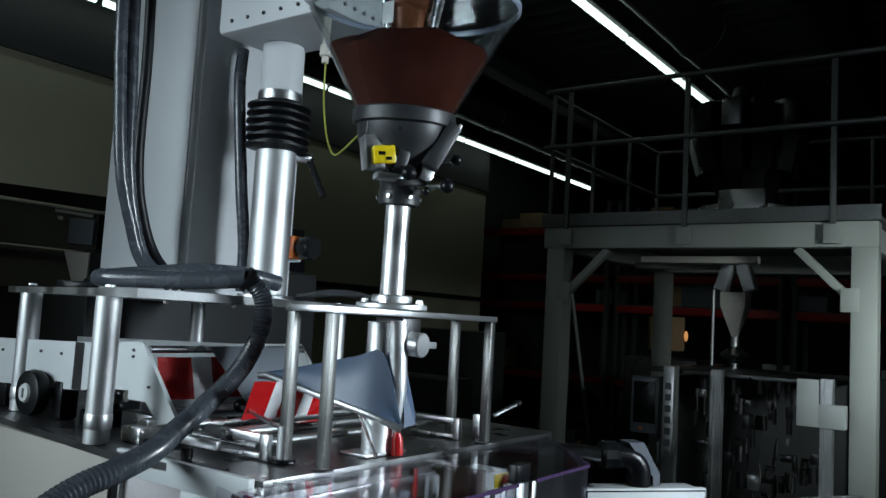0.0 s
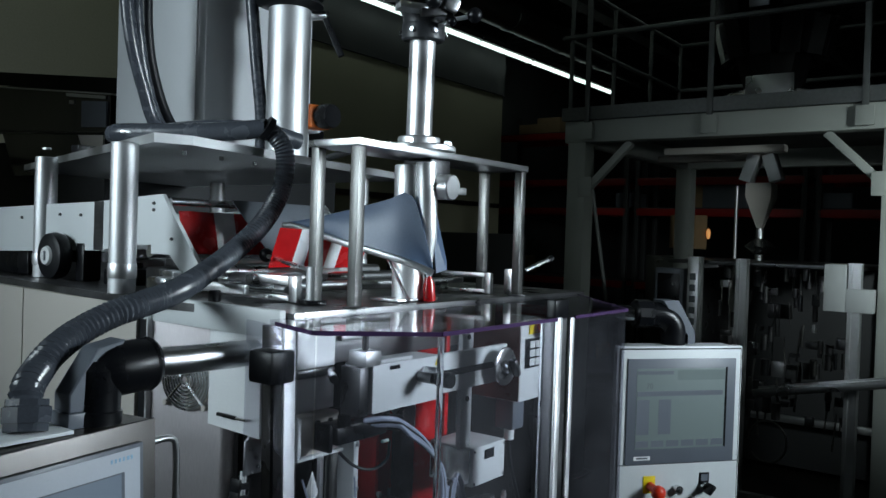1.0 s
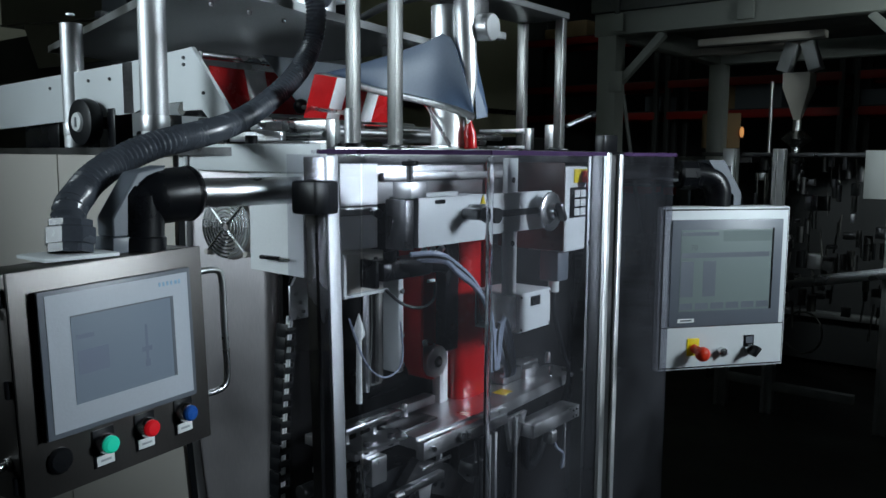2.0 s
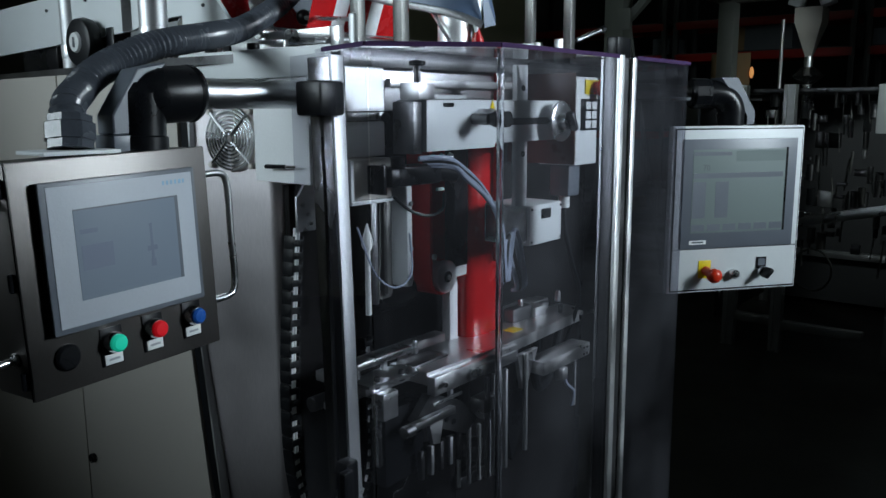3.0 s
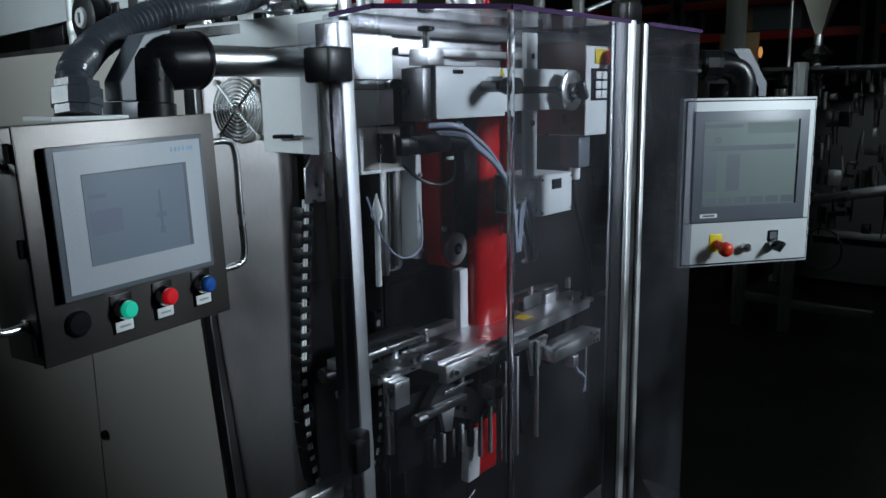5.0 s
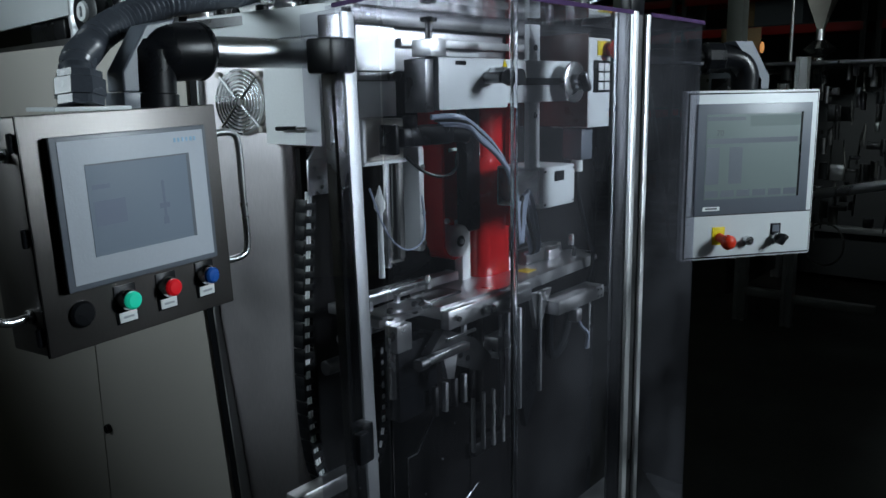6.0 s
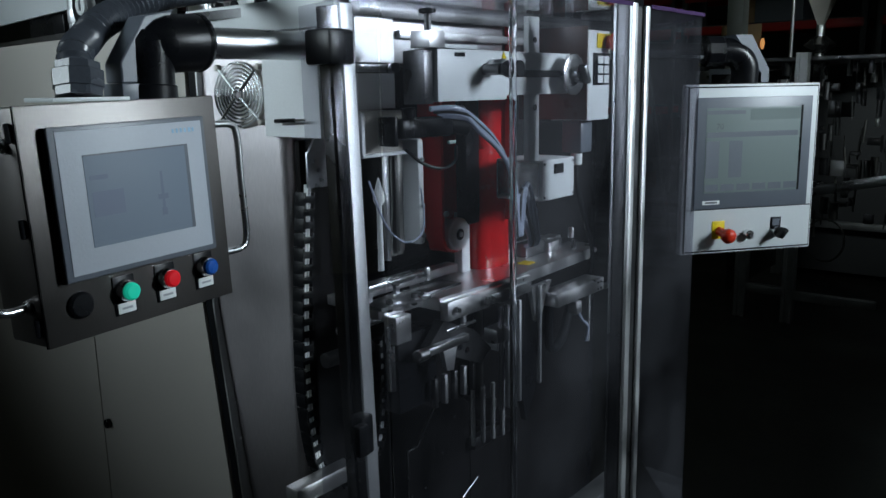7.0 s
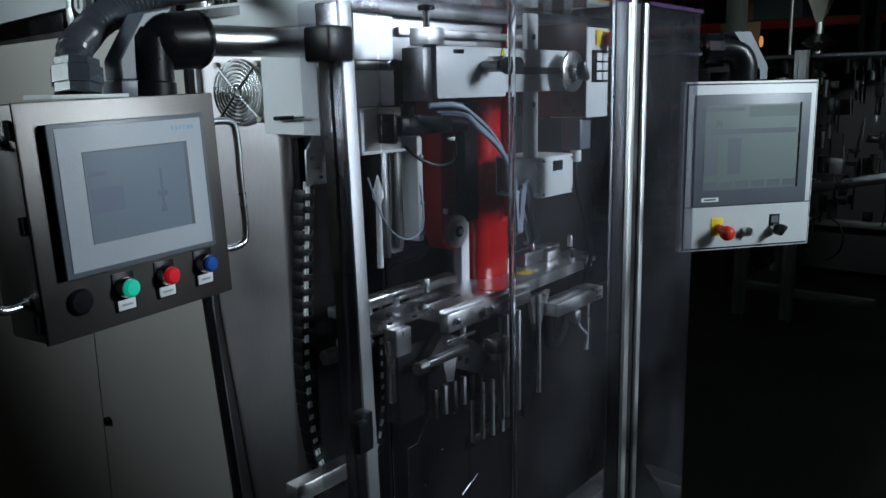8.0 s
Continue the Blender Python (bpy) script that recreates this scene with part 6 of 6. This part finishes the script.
# ---- moving jaw carriage ----
JZ = 1.36
jaw = thing("jaw_carriage", 0.3, 0.02, JZ, "milled aluminium sealing jaw carriage that rides up and down", "jaw carriage")
bm = prism(B(), [(0.03, -0.035), (0.30, -0.045), (0.62, -0.03), (0.66, 0.0), (0.66, 0.05), (0.40, 0.10), (0.10, 0.10), (0.03, 0.04)], 2, JZ - 0.012, JZ + 0.012)
part("plate", bm, CAST, jaw, "milled jaw plate")
part("front_bar", box(B(), 0.03, 0.31, -0.055, -0.035, JZ - 0.030, JZ + 0.006, 0.0016), CAST, jaw)
part("back_bar", box(B(), 0.38, 0.62, 0.06, 0.10, JZ + 0.012, JZ + 0.034, 0.0016), CAST, jaw)
part("back_bar", box(B(), 0.42, 0.50, 0.03, 0.06, JZ + 0.012, JZ + 0.045, 0.004), DARK_STEEL, jaw)
part("left_arm", box(B(), -0.14, 0.20, 0.055, 0.085, JZ + 0.020, JZ + 0.038, 0.0012), CAST, jaw)
part("left_arm", box(B(), -0.13, 0.02, -0.01, 0.02, JZ + 0.052, JZ + 0.064, 0.003), STEEL, jaw)
part("left_block", box(B(), -0.11, 0.01, -0.012, 0.012, JZ + 0.0, JZ + 0.020, 0.0016), CAST, jaw)
part("left_block", box(B(), -0.085, -0.045, -0.03, 0.0, JZ - 0.05, JZ - 0.0, 0.0016), CAST, jaw)
part("dark_insert", box(B(), 0.02, 0.14, 0.0, 0.05, JZ + 0.0122, JZ + 0.017, 0.001), DARK_STEEL, jaw)
part("yellow_label", box(B(), 0.36, 0.40, -0.01, 0.02, JZ + 0.0122, JZ + 0.0128, 0), YELLOW, jaw, "small yellow warning label")
part("air_cylinder", box(B(), 0.37, 0.575, -0.085, -0.035, JZ - 0.075, JZ - 0.045, 0.0016), CAST, jaw, "square aluminium air cylinder")
for x in (0.545, 0.56):
    for z in (JZ - 0.068, JZ - 0.053):
        part("port", cyl(B(), (x, -0.0848, z), (x, -0.087, z), 0.003, 8), BLACK, jaw)
for x, y, z, r in ((0.14, -0.055, JZ - 0.012, 0.010), (0.16, -0.055, JZ - 0.013, 0.007), (0.05, -0.055, JZ - 0.01, 0.006), (0.65, -0.01, JZ + 0.0, 0.007)):
    bolt(jaw, (x, y, z), (x, y - 0.012, z), r, POLISHED)
for x, y in ((-0.12, 0.0), (-0.05, 0.0), (0.06, 0.02), (0.47, 0.045), (0.60, 0.02)):
    bolt(jaw, (x, y, JZ + 0.034), (x, y, JZ + 0.060), 0.007, STEEL)
part("hanger", cyl(B(), (0.12, -0.02, JZ - 0.10), (0.12, -0.02, JZ - 0.012), 0.006, 10), SATIN, jaw)
part("hanger", cyl(B(), (-0.08, -0.01, JZ - 0.14), (-0.08, -0.01, JZ - 0.02), 0.008, 10), POLISHED, jaw)
part("lower_jaw", prism(B(), [(0.0, JZ - 0.078), (0.047, JZ - 0.036), (0.142, JZ - 0.076), (0.200, JZ - 0.130), (0.16, JZ - 0.152), (0.085, JZ - 0.118)], 1, -0.03, -0.01), DARK_STEEL, jaw, "drilled lower jaw plate")
for x, z in ((0.075, -0.092), (0.095, -0.100), (0.118, -0.112)):
    part("bore", cyl(B(), (x, -0.0298, JZ + z), (x, -0.0315, JZ + z), 0.0065, 14), BLACK, jaw)
part("jaw_edge", box(B(), 0.05, 0.14, -0.036, -0.031, JZ - 0.060, JZ - 0.054, 0.001), POLISHED, jaw)
part("roller", cyl(B(), (-0.055, -0.05, JZ - 0.075), (-0.03, -0.05, JZ - 0.075), 0.012, 18), POLISHED, jaw)
part("dark_frame", box(B(), -0.05, 0.06, 0.0, 0.04, JZ - 0.20, JZ - 0.05, 0.003), BLACK, jaw)
part("clear_block", box(B(), 0.235, 0.275, -0.02, 0.02, JZ - 0.150, JZ - 0.118, 0.003), SATIN, jaw)
part("lower_block", box(B(), 0.20, 0.25, -0.045, -0.01, JZ - 0.12, JZ - 0.09, 0.0016), CAST, jaw)
for k in range(5):
    x = 0.03 + k * 0.03
    part("finger", box(B(), x, x + 0.010, -0.02, -0.008, JZ - 0.21, JZ - 0.15, 0.002), SATIN if k % 2 else DARK_STEEL, jaw)
for k in range(4):
    x = 0.215 + k * 0.022
    part("comb_rod", box(B(), x, x + 0.009, -0.045, -0.036, JZ - 0.27, JZ - 0.045, 0.002), SATIN, jaw)
part("side_rod", cyl(B(), (0.335, -0.06, JZ - 0.24), (0.335, -0.06, JZ - 0.02), 0.005, 10), SATIN, jaw)
part("wedge", prism(B(), [(0.31, JZ - 0.02), (0.39, JZ - 0.02), (0.345, JZ - 0.10), (0.33, JZ - 0.10)], 1, -0.055, -0.045), CAST, jaw)
part("hang_tube", swept(B(), [(0.47, -0.07, JZ - 0.075), (0.475, -0.08, JZ - 0.12), (0.51, -0.08, JZ - 0.15), (0.52, -0.07, JZ - 0.19)], 0.004, 8, 0.01), CLEAR_TUBE, jaw)
part("hang_tube", cyl(B(), (0.55, -0.06, JZ - 0.20), (0.55, -0.06, JZ - 0.07), 0.0035, 8), SATIN, jaw)
part("fitting", box(B(), 0.45, 0.475, -0.085, -0.06, JZ - 0.11, JZ - 0.08, 0.004, None), CAST, jaw)
part("left_plate", prism(B(), [(-0.12, -0.03), (0.0, -0.04), (0.02, 0.0), (-0.03, 0.03), (-0.12, 0.02)], 2, JZ + 0.02, JZ + 0.026), STEEL, jaw)
part("shaft", cyl(B(), (-0.13, 0.07, JZ - 0.03), (0.04, 0.07, JZ - 0.03), 0.009, 16), POLISHED, jaw)
for x, y in ((-0.09, -0.02), (-0.03, -0.025), (0.10, 0.07), (0.25, 0.08), (0.52, 0.06), (0.58, 0.0)):
    part("socket_screw", cyl(B(), (x, y, JZ + 0.012), (x, y, JZ + 0.034), 0.006, 12), DARK_STEEL, jaw)
part("clamp_cube", box(B(), 0.50, 0.545, 0.02, 0.06, JZ + 0.012, JZ + 0.036, 0.002), CAST, jaw)
part("clamp_cube", box(B(), 0.56, 0.60, 0.045, 0.075, JZ + 0.012, JZ + 0.030, 0.002), STEEL, jaw)
part("step_block", box(B(), 0.16, 0.30, -0.062, -0.045, JZ - 0.024, JZ - 0.004, 0.0015), STEEL, jaw)
part("lower_arm", box(B(), -0.02, 0.10, -0.05, -0.035, JZ - 0.085, JZ - 0.07, 0.0015), STEEL, jaw)
part("lower_hook", prism(B(), [(0.02, JZ - 0.085), (0.06, JZ - 0.085), (0.05, JZ - 0.13), (0.03, JZ - 0.125)], 1, -0.05, -0.04), CAST, jaw)
bm, rows = flat_tube(JZ + 0.012, JZ + 0.27, 0.058, 0.027)
for v in bm.verts:
    v.co.x -= 0.014
part("held_film", bm, RED_FILM, jaw, "red film held by the jaws")
part("held_print", box(B(), 0.2245, 0.252, 0.062, 0.084, JZ + 0.012, JZ + 0.140, 0.002), WHITE_FILM, jaw, "white printed panel of the film")

# finished bags: they wait inside the film and drop one after the other
bm, rows = flat_tube(0, 0.13, 0.074, 0.010)
for v in bm.verts:
    s = math.sin(math.pi * min(1, max(0, v.co.z / 0.13)))
    v.co.x -= 0.030
    v.co.y = FY + (v.co.y - FY) * (0.15 + s)
bm.faces.new(rows[0]), bm.faces.new(rows[-1])
bag_first = thing("filled_bag", FX, FY, 0, "small red and white filled film bag", "bag", "finished bags")
part("film", bm, RED_FILM, bag_first)
part("print", box(B(), FX - 0.106, FX - 0.062, FY - 0.012, FY + 0.010, 0.004, 0.124, 0.004), WHITE_FILM, bag_first, "white printed panel")

STROKE = 0.85
LOW = [2.38 + STROKE * k for k in range(7)]
TRAVEL = 0.132
BAGS = [bag_first] + [copy_thing(bag_first, MF @ pose(FX, FY, 0)) for _ in LOW[1:]]


def drop(t):
    """How far the jaws have gone down at t: a slow way down, a fast way up, a rest."""
    p = (t - LOW[0]) % STROKE
    curve = ((0, 1.02), (0.02, 0.97), (0.07, 0.70), (0.12, 0.37), (0.17, 0.06), (0.22, 0.02), (0.40, 0.0), (0.47, 0.09), (0.52, 0.22), (0.57, 0.34), (0.62, 0.45), (0.67, 0.55), (0.72, 0.70), (0.77, 0.88), (0.82, 1.02), (0.85, 1.02))
    for (a, x), (b, y) in zip(curve, curve[1:]):
        if a <= p <= b:
            return x + (y - x) * (p - a) / (b - a)
    return 0.0


def bag_pose(z, rx=0.0):
    """The bags run down the axis of the film tube."""
    return MF @ pose(FX, FY, z, rx)


def motions():
    times = [i / 15 for i in range(121)]
    walk(jaw, [(t, MF @ pose(0.3, 0.02, JZ - TRAVEL * drop(t))) for t in times])
    for k, (bag, low) in enumerate(zip(BAGS, LOW)):
        # one step down inside the film per stroke, then under the jaws and away
        start = 1.49 + 0.045 * k
        rows = [(0.0, bag_pose(start))]
        for j in range(k):
            rows.append((LOW[j] - 0.40, bag_pose(start - 0.045 * j)))
            rows.append((LOW[j] - 0.05, bag_pose(start - 0.045 * (j + 1))))
        rows.append((low - 0.35, bag_pose(1.49)))
        for s, z in ((-0.10, 1.27), (-0.03, 1.12), (0.02, 0.985), (0.07, 0.92), (0.12, 0.84), (0.17, 0.74), (0.27, 0.45), (0.40, 0.03)):
            if low + s < 7.99:
                rows.append((low + s, bag_pose(z, 40 * max(0.0, s))))
        rows.append((8.0, rows[-1][1]))
        walk(bag, rows)


motions()
